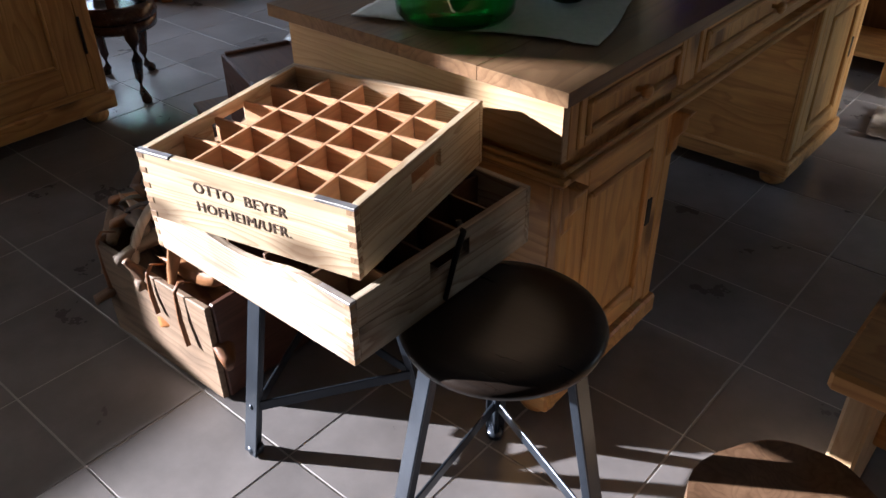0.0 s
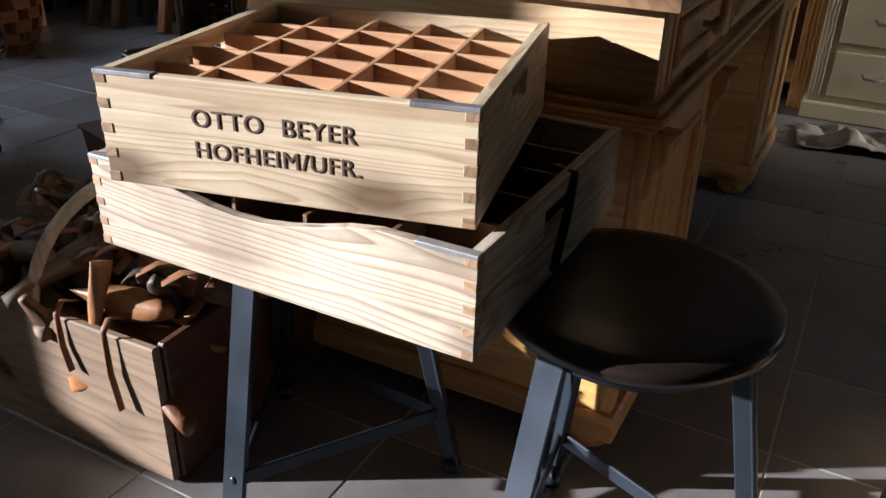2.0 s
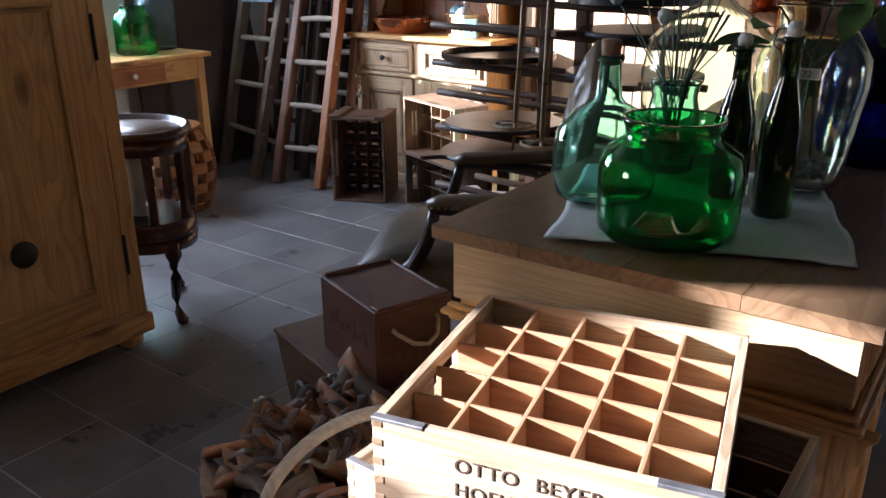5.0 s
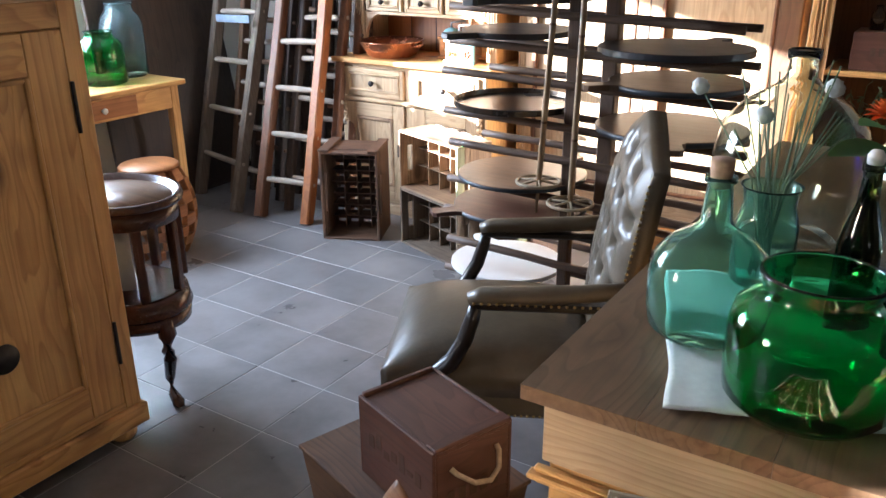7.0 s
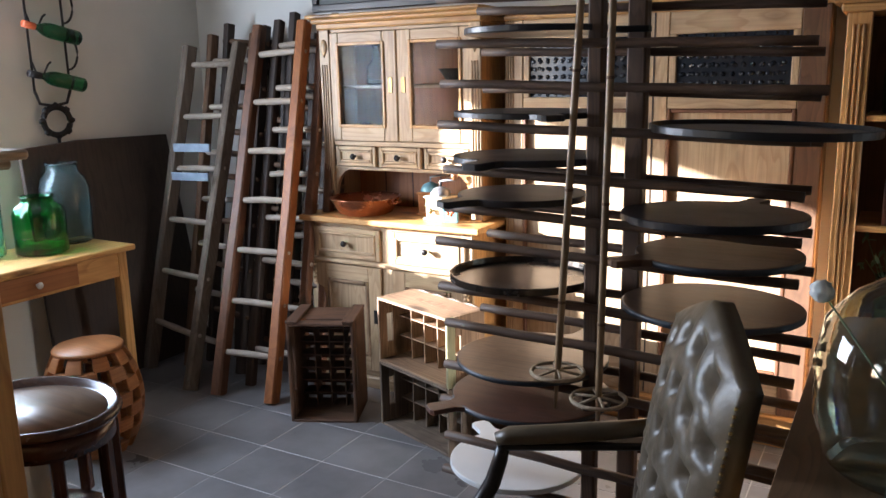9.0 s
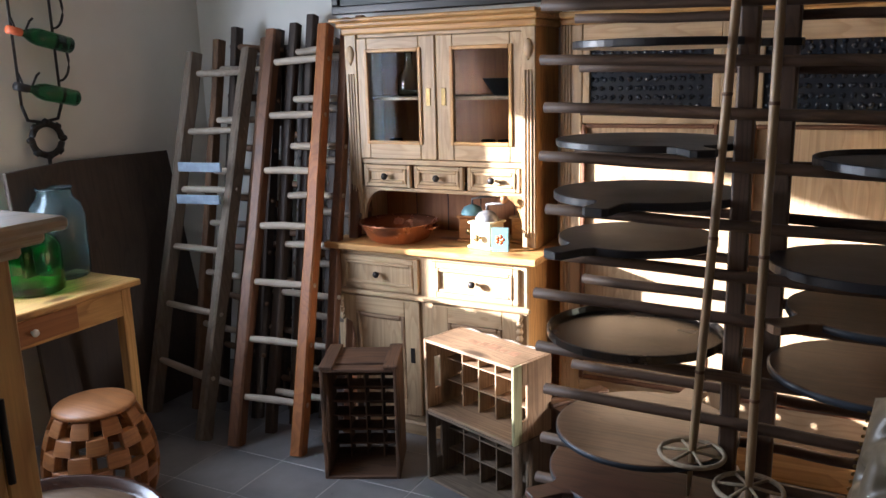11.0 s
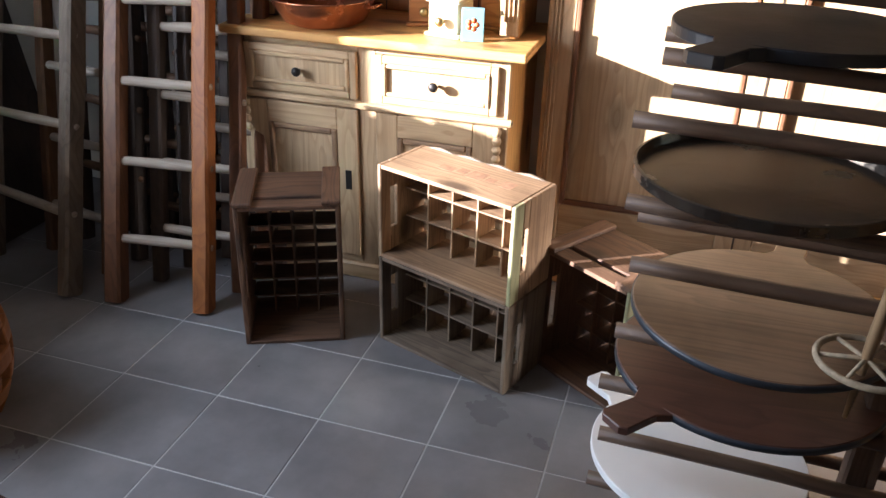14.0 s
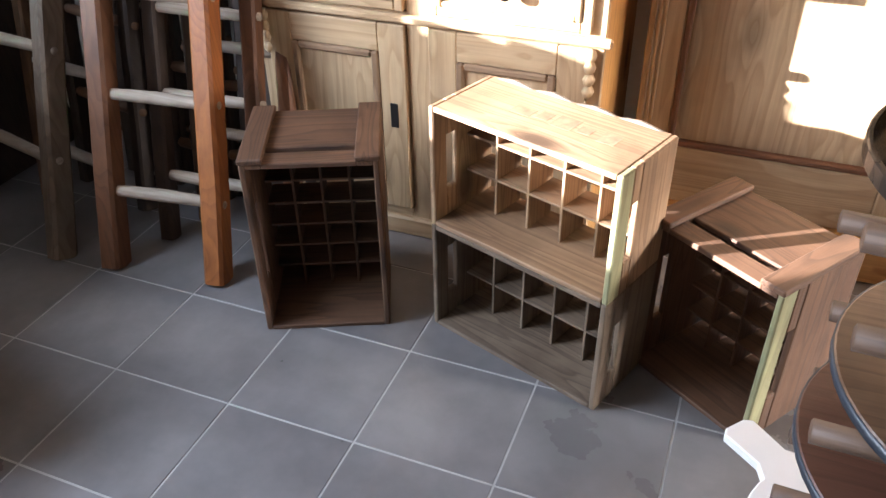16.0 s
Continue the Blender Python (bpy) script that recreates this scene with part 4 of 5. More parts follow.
BANDED = plain("blue_black_edge_paint", (0.03, 0.038, 0.05), 0.45, 0, 0.3, 20, 0.2)
LAB = "round dark wooden pastry board on the rack"
G = "boards on the rack"
SLATS = {}
for x, y, z, rx, ry, th, hd, mat, lab in (
        (-2.33, 2.86, 1.665, 0.22, 0.2, 0.018, 20, BLACK, "round black pastry board on the rack"),
        (-2.36, 2.87, 1.43, 0.235, 0.2, 0.017, -55, BLACK, "round black pastry board with handle on the rack"),
        (-2.36, 2.87, 1.297, 0.24, 0.2, 0.02, -100, BLACK, "round black pastry board with handle on the rack"),
        (-2.385, 2.87, 1.18, 0.2, 0.19, 0.02, -120, BLACK, "round black pastry board with short handle on the rack"),
        (-2.345, 2.86, 0.67, 0.235, 0.24, 0.017, 76, BOARD[0], "round brown pastry board with handle on the rack"),
        (-2.345, 2.85, 0.552, 0.25, 0.24, 0.017, 228, RED[0], "round reddish pastry board with handle on the rack"),
        (-2.4, 2.86, 0.303, 0.22, 0.215, 0.018, 140, WHITE, "round white pastry board with handle on the rack"),
        (-1.82, 2.87, 1.152, 0.248, 0.21, 0.022, 75, BLACK, "round black pastry board on the rack"),
        (-1.8, 2.87, 1.047, 0.22, 0.21, 0.02, 220, BOARD[0], LAB),
        (-1.81, 2.86, 0.9, 0.242, 0.22, 0.02, 290, BOARD[0], "round brown pastry board with handle on the rack")):
    pb = solo("pastry_board", board_mesh(rx, ry, th, hd), mat, pose(x, y, z, rng.uniform(-0.6, 0.6), rng.uniform(-0.6, 0.6), 0), lab, "board", G)
    if mat in (BOARD[0], RED[0]):
        part(pb, "edge_band", lathe_mesh([(1.0, 0.002), (1.009, 0.002), (1.009, th - 0.002), (1.0, th - 0.002)], 56, rx, ry), BANDED)
TRAY = plain("dark_metal_tray", (0.09, 0.075, 0.062), 0.24, 0.8, 0.35, 6, 0.2)
solo("round_tray", board_mesh(0.23, 0.22, 0.022, None, 0.017), TRAY, pose(-2.385, 2.87, 0.93), "round dark metal tray with raised rim on the rack", "tray", "trays on the rack")
solo("round_tray", board_mesh(0.282, 0.24, 0.02, None, 0.012), plain("black_tray_metal", (0.03, 0.032, 0.036), 0.35, 0.4, 0.3, 8, 0.15), pose(-1.705, 2.84, 1.392, 0, 1.5, 0), "large round black tray on the rack", "tray", "trays on the rack")


def ski_pole(base, top, basket):
    p = thing("ski_pole", pose(*base), "bamboo ski pole with a round wicker basket", "ski pole", "ski poles leaning on the rack")
    d = Vector(top) - Vector(base)
    pts = [d * k / 10 for k in range(11)]
    part(p, "shaft", tube_mesh(pts, [0.004] + [0.0105] * 10, 10), BAMBOO[2])
    for k in (2, 4, 6, 8):
        part(p, "node", lathe_mesh([(0.0105, -0.004), (0.0125, 0), (0.0105, 0.004)], 12), OLD[2], Matrix.Translation(d * k / 10))
    c = d * basket
    part(p, "basket_ring", tube_mesh([c + Vector((0.075 * math.cos(a), 0.075 * math.sin(a), 0)) for a in [6.2832 * k / 28 for k in range(28)]], 0.006, 8, True), ROPE)
    for k in range(3):
        a = math.pi * k / 3
        e = Vector((0.073 * math.cos(a), 0.073 * math.sin(a), 0))
        part(p, "spoke", tube_mesh([c - e, c - e * 0.2 + Vector((0, 0, 0.006)), c + e * 0.2 + Vector((0, 0, 0.006)), c + e], 0.004, 6), ROPE)
    part(p, "grip", tube_mesh([d * 0.93, d], 0.014, 10), TAN)


ski_pole((-2.2, 2.69, 0.6), (-2.13, 2.73, 2.2), 0.07)
ski_pole((-2.06, 2.655, 0.55), (-2.06, 2.73, 2.2), 0.07)

# ---- ladders ----


def rail_mesh(pts, side, wide, deep, rng):
    """A sawn rail along pts: chamfered, slightly uneven, its broad face across side."""
    bm = bmesh.new()
    rings = []
    axis = (pts[-1] - pts[0]).normalized()
    side = (side - axis * side.dot(axis)).normalized()
    fwd = axis.cross(side)
    for p in pts:
        w, d = wide / 2 * rng.uniform(0.93, 1.05), deep / 2 * rng.uniform(0.95, 1.05)
        c = 0.3 * min(w, d)
        rings.append([bm.verts.new(p + side * a + fwd * b) for a, b in ((w - c, -d), (w, -d + c), (w, d - c), (w - c, d), (c - w, d), (-w, d - c), (-w, c - d), (c - w, -d))])
    for a, b in zip(rings, rings[1:]):
        for j in range(8):
            bm.faces.new((a[j], a[(j + 1) % 8], b[(j + 1) % 8], b[j]))
    bm.faces.new(rings[0])
    bm.faces.new(rings[-1][::-1])
    return mesh_of("rail", bm)


def ladder(l0, r0, l1, r1, rails, rungs, heights, group, label, thick=0.026, lit=None):
    """A ladder from its two feet to its two heads; heights: where along the rails the rungs sit. lit: brighter wood
    that paints the right rail as sunlit.
    """
    l0, r0, l1, r1 = map(Vector, (l0, r0, l1, r1))
    o = (l0 + r0) / 2
    s = thing("ladder", Matrix.Translation(o), label, "ladder", group)
    rng = random.Random(int(1000 * abs(l0.x)))
    for a, b, m in ((l0, l1, rails), (r0, r1, lit or rails)):
        k = 8
        pts = [a + (b - a) * i / k + Vector((rng.uniform(-0.003, 0.003), rng.uniform(-0.003, 0.003), 0)) - o for i in range(k + 1)]
        part(s, "rail", rail_mesh(pts, r0 - l0, thick * 1.75, thick * 2.0, rng), m[2])
    for t in heights:
        a, b = l0 + (l1 - l0) * t, r0 + (r1 - r0) * t
        d = (b - a).normalized() * 0.03
        pts = [a - d - o, a + (b - a) * 0.12 - o, (a + b) / 2 - o, a + (b - a) * 0.88 - o, b + d - o]
        part(s, "rung", tube_mesh([p + Vector((0, -0.004, rng.uniform(-0.004, 0.004))) for p in pts], [0.011, 0.016, 0.018, 0.016, 0.011], 8), rungs[0])
    return s


L = "ladders leaning on the wall"
even = lambda n, a=0.1, b=0.95: [a + (b - a) * k / (n - 1) for k in range(n)]
LAD = ladder((-4.93, 3.5, 0), (-4.465, 3.355, 0), (-4.83, 3.9, 1.74), (-4.62, 4.06, 1.75), GREY, RUNG, even(6, 0.15, 0.94), L, "grey weathered wooden ladder with two pale blue planks", 0.034)
ladder((-4.75, 3.62, 0), (-4.43, 3.53, 0), (-4.77, 4.02, 1.8), (-4.55, 4.12, 1.8), OLD, RUNG, even(7, 0.1, 0.92), L, "old brown wooden ladder behind another ladder")
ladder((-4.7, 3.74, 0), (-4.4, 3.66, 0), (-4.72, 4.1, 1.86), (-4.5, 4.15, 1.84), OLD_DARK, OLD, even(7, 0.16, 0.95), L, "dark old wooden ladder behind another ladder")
# The orange right rail is sunlight painted into the wood.
ladder((-4.29, 3.38, 0), (-3.97, 3.42, 0), (-4.43, 4.02, 1.83), (-4.125, 4.02, 1.84), RUSSET, RUNG, even(7, 0.115, 0.92), L, "old russet wooden ladder, one rail coloured orange as sunlit", 0.034, SUNLIT_RAIL)
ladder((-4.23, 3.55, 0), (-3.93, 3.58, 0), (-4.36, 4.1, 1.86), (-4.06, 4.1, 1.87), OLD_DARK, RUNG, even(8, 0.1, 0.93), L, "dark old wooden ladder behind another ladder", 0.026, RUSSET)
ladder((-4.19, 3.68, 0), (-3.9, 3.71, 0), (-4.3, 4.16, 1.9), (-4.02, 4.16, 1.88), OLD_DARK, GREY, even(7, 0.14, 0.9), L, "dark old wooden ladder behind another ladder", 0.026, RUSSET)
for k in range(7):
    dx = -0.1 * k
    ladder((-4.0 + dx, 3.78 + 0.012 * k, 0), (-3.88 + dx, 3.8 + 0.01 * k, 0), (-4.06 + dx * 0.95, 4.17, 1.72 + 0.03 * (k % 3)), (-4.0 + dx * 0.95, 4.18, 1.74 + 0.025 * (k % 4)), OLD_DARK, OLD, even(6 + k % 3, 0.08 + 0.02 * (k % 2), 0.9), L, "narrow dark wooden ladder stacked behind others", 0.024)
solo("pole", tube_mesh([(-3.97, 3.86, 0), (-4.0, 3.98, 0.9), (-4.06, 4.17, 1.85)], 0.028, 8), OLD[2], Matrix(), "old round wooden pole leaning on the wall", "pole")

for z, t in ((1.06, 0.61), (1.21, 0.7)):
    block(LAD, "plank_rung", (-0.085 + 0.02 * t, 0.19 + 0.28 * (t - 0.5), z - 0.022), (0.165, 0.205 + 0.28 * (t - 0.5), z + 0.022), PALEBLUE, 0.003, (0, 0, 8))

# ---- kitchen dresser ----


def make_dresser():
    d = thing("kitchen_dresser", Matrix(), "pale pine kitchen dresser with glazed doors above", "dresser")
    x0, x1, yf, yb = -4.0, -3.06, 3.82, 4.235
    P = PINE_PALE
    block(d, "base_side", (x0, yf + 0.02, 0.06), (x0 + 0.025, yb, 0.85), P)
    # Right side in warmer pine: orange bounce light put into its colour.
    block(d, "base_side", (x1 - 0.025, yf + 0.02, 0.06), (x1, yb, 0.85), PINE)
    block(d, "base_back", (x0 + 0.025, yb - 0.02, 0.06), (x1 - 0.025, yb, 0.85), P, 0.001, grain=2)
    block(d, "plinth", (x0 - 0.015, yf - 0.015, 0.0), (x1 + 0.002, yb, 0.06), P, 0.006)
    for x in (x0, x1 - 0.06, (x0 + x1) / 2 - 0.03):
        block(d, "stile", (x, yf, 0.06), (x + 0.06, yf + 0.02, 0.85), P)
    for z0, z1 in ((0.06, 0.09), (0.635, 0.665), (0.825, 0.85)):
        for a, b in ((x0 + 0.06, (x0 + x1) / 2 - 0.03), ((x0 + x1) / 2 + 0.03, x1 - 0.06)):
            block(d, "rail", (a, yf, z0), (b, yf + 0.02, z1), P)
    block(d, "moulding", (x0 - 0.02, yf - 0.022, 0.64), (x1 + 0.02, yf, 0.662), P, 0.006)
    for k, s in enumerate((-1, 1)):
        xc = (x0 + x1) / 2 + s * 0.235
        panel_door(d, "door", 0.405, 0.54, P, pose(xc, yf - 0.002, 0.363), 0.075, 0.024, None, None, (0.165, 0.02) if s < 0 else None, BROWNCRATE, 0.02)
        panel_door(d, "drawer_front", 0.405, 0.155, P, pose(xc, yf - 0.002, 0.746), 0.025, 0.024, IRON, (0, 0))
    for x in (x0 + 0.03, x1 - 0.03):
        for k in range(4):
            part(d, "carved_drop", lathe_mesh([(0, -0.02), (0.012, -0.008), (0.016, 0.004), (0.01, 0.016), (0, 0.02)], 10), P[2], pose(x, yf - 0.008, 0.615 - 0.03 * k))
    block(d, "counter", (x0 - 0.035, yf - 0.045, 0.85), (x1 + 0.055, yb, 0.878), PINE, 0.005)
    # upper part: open niche, three drawers, two glazed doors, cornice
    u0, u1, uf = -3.985, -3.075, 3.965
    # The upper right board is warmer too, painting in the same bounce.
    for x, m in ((u0, P), (u1 - 0.03, PINE)):
        block(d, "upper_side", (x, uf + 0.002, 0.878), (x + 0.03, yb, 1.79), m)
    block(d, "upper_back", (u0 + 0.03, yb - 0.018, 0.878), (u1 - 0.03, yb, 1.79), TEAK, 0.001, grain=2)
    for k in range(1, 5):
        x = u0 + 0.03 + (u1 - u0 - 0.06) * k / 5
        block(d, "back_seam", (x - 0.002, yb - 0.0205, 0.88), (x + 0.002, yb - 0.018, 1.1), OLD_DARK, 0)
    arch = [(0, 0), (0.11, 0)] + [(0.11 - 0.11 * math.sin(a) ** 0.9, -0.0 - 0.16 * (1 - math.cos(a))) for a in [math.pi / 2 * k / 8 for k in range(1, 9)]]
    br = prism_mesh(arch, 0.022, 0.001, "y")
    part(d, "bracket", br, P[2], pose(u0 + 0.06, uf, 1.1))
    part(d, "bracket", br, PINE[2], pose(u1 - 0.06, uf, 1.1) @ Matrix.Diagonal((-1, 1, 1, 1)))
    for x in (u0, u1 - 0.06):
        block(d, "pilaster", (x, uf - 0.012, 0.885), (x + 0.06, uf + 0.002, 1.79), P, 0.003)
        for k in range(3):
            block(d, "flute", (x + 0.013 + 0.014 * k, uf - 0.018, 0.93 if k else 0.93), (x + 0.019 + 0.014 * k, uf - 0.012, 1.62), P, 0.002)
        part(d, "carved_leaf", lathe_mesh([(0, -0.045), (0.014, -0.02), (0.022, 0.01), (0.014, 0.035), (0, 0.045)], 10, 1, 0.5), P[2], pose(x + 0.03, uf - 0.014, 1.7))
    block(d, "niche_top", (u0 + 0.03, uf + 0.002, 1.095), (u1 - 0.03, yb - 0.018, 1.11), P, 0.002)
    block(d, "cupboard_floor", (u0 + 0.03, uf + 0.02, 1.222), (u1 - 0.03, yb - 0.018, 1.238), P, 0.002)
    block(d, "shelf", (u0 + 0.03, uf + 0.05, 1.5), (u1 - 0.03, yb - 0.018, 1.515), P, 0.002)
    block(d, "upper_top", (u0 + 0.03, uf + 0.002, 1.775), (u1 - 0.03, yb - 0.018, 1.79), P, 0.002)
    block(d, "rail", (u0 + 0.06, uf, 1.1), (u1 - 0.06, uf + 0.02, 1.112), P)
    block(d, "rail", (u0 + 0.06, uf, 1.218), (u1 - 0.06, uf + 0.02, 1.24), P)
    w = (u1 - u0 - 0.12) / 3
    for k in range(3):
        panel_door(d, "drawer_front", w - 0.02, 0.1, P, pose(u0 + 0.06 + w * (k + 0.5), uf + 0.004, 1.165), 0.018, 0.024, IRON, (0, 0))
    for s in (-1, 1):
        xc = (u0 + u1) / 2 + s * 0.212
        W, H, f = 0.418, 0.53, 0.078
        dr = part(d, "glazed_door", box_mesh(W - 2 * f + 0.01, 0.003, H - 2 * f + 0.03, 0), PANE_G, pose(xc, uf + 0.008, 1.508), "glazed pine door")
        for lo, hi in (((-W / 2, -H / 2), (-W / 2 + f, H / 2)), ((W / 2 - f, -H / 2), (W / 2, H / 2)), ((-W / 2 + f, -H / 2), (W / 2 - f, -H / 2 + f)), ((-W / 2 + f, H / 2 - 0.06), (W / 2 - f, H / 2))):
            block(dr, "frame", (lo[0], -0.014, lo[1]), (hi[0], 0.012, hi[1]), P, 0.004)
        a, b0, b1 = W / 2 - f, -H / 2 + f, H / 2 - 0.06
        for lo, hi in (((-a - 0.012, b0 - 0.012), (-a + 0.004, b1 + 0.012)), ((a - 0.004, b0 - 0.012), (a + 0.012, b1 + 0.012)), ((-a + 0.004, b0 - 0.012), (a - 0.004, b0 + 0.004)), ((-a + 0.004, b1 - 0.004), (a - 0.004, b1 + 0.012))):
            block(dr, "moulding", (lo[0], -0.022, lo[1]), (hi[0], -0.013, hi[1]), PINE, 0.003)
        block(dr, "keyhole_plate", (-s * 0.175 - 0.011, -0.018, -0.03), (-s * 0.175 + 0.011, -0.013, 0.045), BRASS, 0.003)
    for z, g, t in ((1.79, 0.01, 0.03), (1.82, 0.028, 0.022), (1.842, 0.05, 0.018)):
        block(d, "cornice", (u0 - g, uf - g - 0.012, z), (u1 + min(g, 0.02), yb, z + t), PINE, 0.006)
    return d


make_dresser()
CZ = 0.879
cb = thing("copper_bowl", pose(-3.725, 3.935, CZ), "round hammered copper bowl with two handles on the counter", "bowl")
part(cb, "body", lathe_mesh([(0, 0), (0.11, 0), (0.135, 0.012), (0.165, 0.06), (0.178, 0.085), (0.182, 0.088), (0.178, 0.09), (0.16, 0.062), (0.13, 0.016), (0, 0.006)], 44), COPPER)
for s in (-1, 1):
    part(cb, "handle", tube_mesh([(s * 0.165, -0.035, 0.065), (s * 0.19, -0.03, 0.07), (s * 0.2, 0, 0.072), (s * 0.19, 0.03, 0.07), (s * 0.165, 0.035, 0.065)], 0.006, 8), COPPER)


def coffee_mill(x, y, turn, body, dome, label, picture=False):
    m = thing("coffee_mill", pose(x, y, CZ, 0, 0, turn), label, "coffee mill", "coffee mills on the counter")
    block(m, "base", (-0.062, -0.062, 0), (0.062, 0.062, 0.012), body, 0.004)
    block(m, "body", (-0.052, -0.052, 0.012), (0.052, 0.052, 0.105), body, 0.004)
    block(m, "lid", (-0.06, -0.06, 0.105), (0.06, 0.06, 0.116), body, 0.004)
    part(m, "dome", lathe_mesh([(0.05, 0.116), (0.048, 0.13), (0.036, 0.148), (0.014, 0.158), (0, 0.16)], 24), dome)
    part(m, "crank", tube_mesh([(0, 0, 0.158), (0, 0, 0.185), (0.03, 0, 0.19), (0.09, 0, 0.195)], 0.005, 8), ZINC)
    part(m, "crank_knob", lathe_mesh([(0, 0), (0.008, 0), (0.017, 0.015), (0.015, 0.03), (0, 0.036)], 14), LASTWOOD[0], pose(0.09, 0, 0.195))
    part(m, "knob", KNOB, BRASS, pose(0, -0.052, 0.05, 90, 0, 0))


coffee_mill(-3.415, 4.06, 15, TEAK, BLUE, "brown wooden coffee mill with turquoise dome")
coffee_mill(-3.29, 3.94, -12, CREAM, ZINC, "cream coffee mill with metal dome")
coffee_mill(-3.16, 4.09, 160, PINE, BRASS, "pine coffee mill with brass dome")
tin = thing("picture_tin", pose(-3.2, 3.875, CZ, 0, 0, 14), "small turquoise tin with an orange flower motif", "tin")
block(tin, "body", (-0.035, -0.012, 0), (0.035, 0.012, 0.1), BLUE, 0.002)
for k in range(5):
    a = 1.257 * k
    part(tin, "motif", lathe_mesh([(0, 0), (0.009, 0), (0, 0.0015)], 12), REDP, pose(0.013 * math.cos(a), -0.0122, 0.052 + 0.013 * math.sin(a), 90, 0, 0))
bw = solo("painted_bowl", lathe_mesh(hollow([(0.035, 0), (0.04, 0.005), (0.085, 0.07), (0.088, 0.072)], 0.005), 12), IRON, pose(-3.28, 4.1, 1.516), "dark flower-painted bowl in the dresser", "bowl")
dc = solo("decanter", lathe_mesh(hollow([(0.05, 0), (0.055, 0.01), (0.05, 0.09), (0.02, 0.13), (0.016, 0.18), (0.024, 0.2)]), 24), CLEAR_G, pose(-3.74, 4.1, 1.516), "cut glass decanter in the dresser", "decanter")
for x in (-3.2, -3.27, -3.35, -3.66, -3.82):
    solo("drinking_glass", lathe_mesh(hollow([(0.024, 0), (0.026, 0.004), (0.032, 0.085)], 0.002), 20), CLEAR_G, pose(x, 4.1, 1.239), "small clear drinking glass in the dresser", "glass", "glasses in the dresser")

# ---- panelled wardrobe ----


def boss_mesh(w, h, step=0.034):
    """Rows of round bosses standing out of a pressed pane, facing -y."""
    bm = bmesh.new()
    for r in range(int(h / step)):
        for k in range(int(w / step)):
            x, z = -w / 2 + (k + 0.5 + 0.25 * (r % 2)) * step, -h / 2 + (r + 0.6) * step
            bmesh.ops.create_icosphere(bm, subdivisions=2, radius=0.0105, matrix=Matrix.Translation((x, 0, z)) @ Matrix.Diagonal((1, 0.55, 1, 1)))
    return mesh_of("bosses", bm, True)


def make_wardrobe():
    w = thing("pine_wardrobe", Matrix(), "pale pine wardrobe with panelled doors and dark pressed glass", "wardrobe")
    P = PINE_PALE
    x0, x1, y, z1 = -3.0, -1.655, 4.05, 1.79
    block(w, "carcase", (x0, y + 0.03, 0.02), (x1, 4.24, z1), P, 0.004)
    block(w, "plinth", (x0, y - 0.03, 0), (x1 + 0.02, y + 0.03, 0.13), PINE, 0.006)
    # The right stile's darker wood paints in the shade it stands in.
    for a, b, m in ((x0, x0 + 0.09, P), (-2.375, -2.255, P), (x1 - 0.1, x1, OLD)):
        block(w, "stile", (a, y, 0.13), (b, y + 0.03, z1), m, 0.004)
    for k in range(3):
        block(w, "fluting", (x0 + 0.012 + 0.012 * k, y - 0.006, 0.14), (x0 + 0.019 + 0.012 * k, y, z1), P, 0.002)
    block(w, "seam", (-2.318, y - 0.002, 0.14), (-2.312, y, z1), OLD_DARK, 0)
    for a, b in ((x0 + 0.09, -2.375), (-2.255, x1 - 0.1)):
        for c, e in ((0.13, 0.3), (1.4, 1.45), (1.7, z1)):
            block(w, "rail", (a, y + 0.002, c), (b, y + 0.03, e), P, 0.004)
        block(w, "panel", (a, y + 0.02, 0.3), (b, y + 0.032, 1.4), P, 0.001, grain=2)
        block(w, "glass_pane", (a + 0.03, y + 0.015, 1.45), (b - 0.03, y + 0.025, 1.7), PRESSED, 0.001)
        part(w, "pressed_bosses", boss_mesh(b - a - 0.06, 0.25), PRESSED, pose((a + b) / 2, y + 0.015, 1.575))
        for lo, hi in ((a, a + 0.03), (b - 0.03, b)):
            block(w, "stile", (lo, y + 0.003, 1.45), (hi, y + 0.03, 1.7), P, 0.003)
        for lo, hi in (((a, 0.3), (a + 0.016, 1.4)), ((b - 0.016, 0.3), (b, 1.4)), ((a + 0.016, 0.3), (b - 0.016, 0.316)), ((a + 0.016, 1.384), (b - 0.016, 1.4))):
            block(w, "moulding", (lo[0], y - 0.004, lo[1]), (hi[0], y + 0.02, hi[1]), RUSSET, 0.004)
    for z, g in ((z1, 0.015), (z1 + 0.025, 0.035)):
        block(w, "cornice", (x0, y - g, z), (x1 + g, 4.24, z + 0.025), PINE, 0.006)


make_wardrobe()


def make_shelf():
    s = thing("pine_shelf", Matrix(), "honey pine shelf unit with bottles and boxes", "shelf")
    x0, x1, y = -1.59, -0.72, 3.85
    for x in (x0, x1 - 0.08):
        block(s, "stile", (x, y, 0), (x + 0.08, y + 0.03, 1.74), PINE, 0.004)
        for k in range(3):
            block(s, "fluting", (x + 0.018 + 0.016 * k, y - 0.006, 0.1), (x + 0.026 + 0.016 * k, y, 1.7), PINE, 0.002)
        block(s, "side", (x, y + 0.03, 0), (x + 0.02, 4.24, 1.74), PINE, 0.002)
    block(s, "back", (x0 + 0.02, 4.22, 0), (x1 - 0.02, 4.24, 1.74), OLD, 0.001, grain=2)
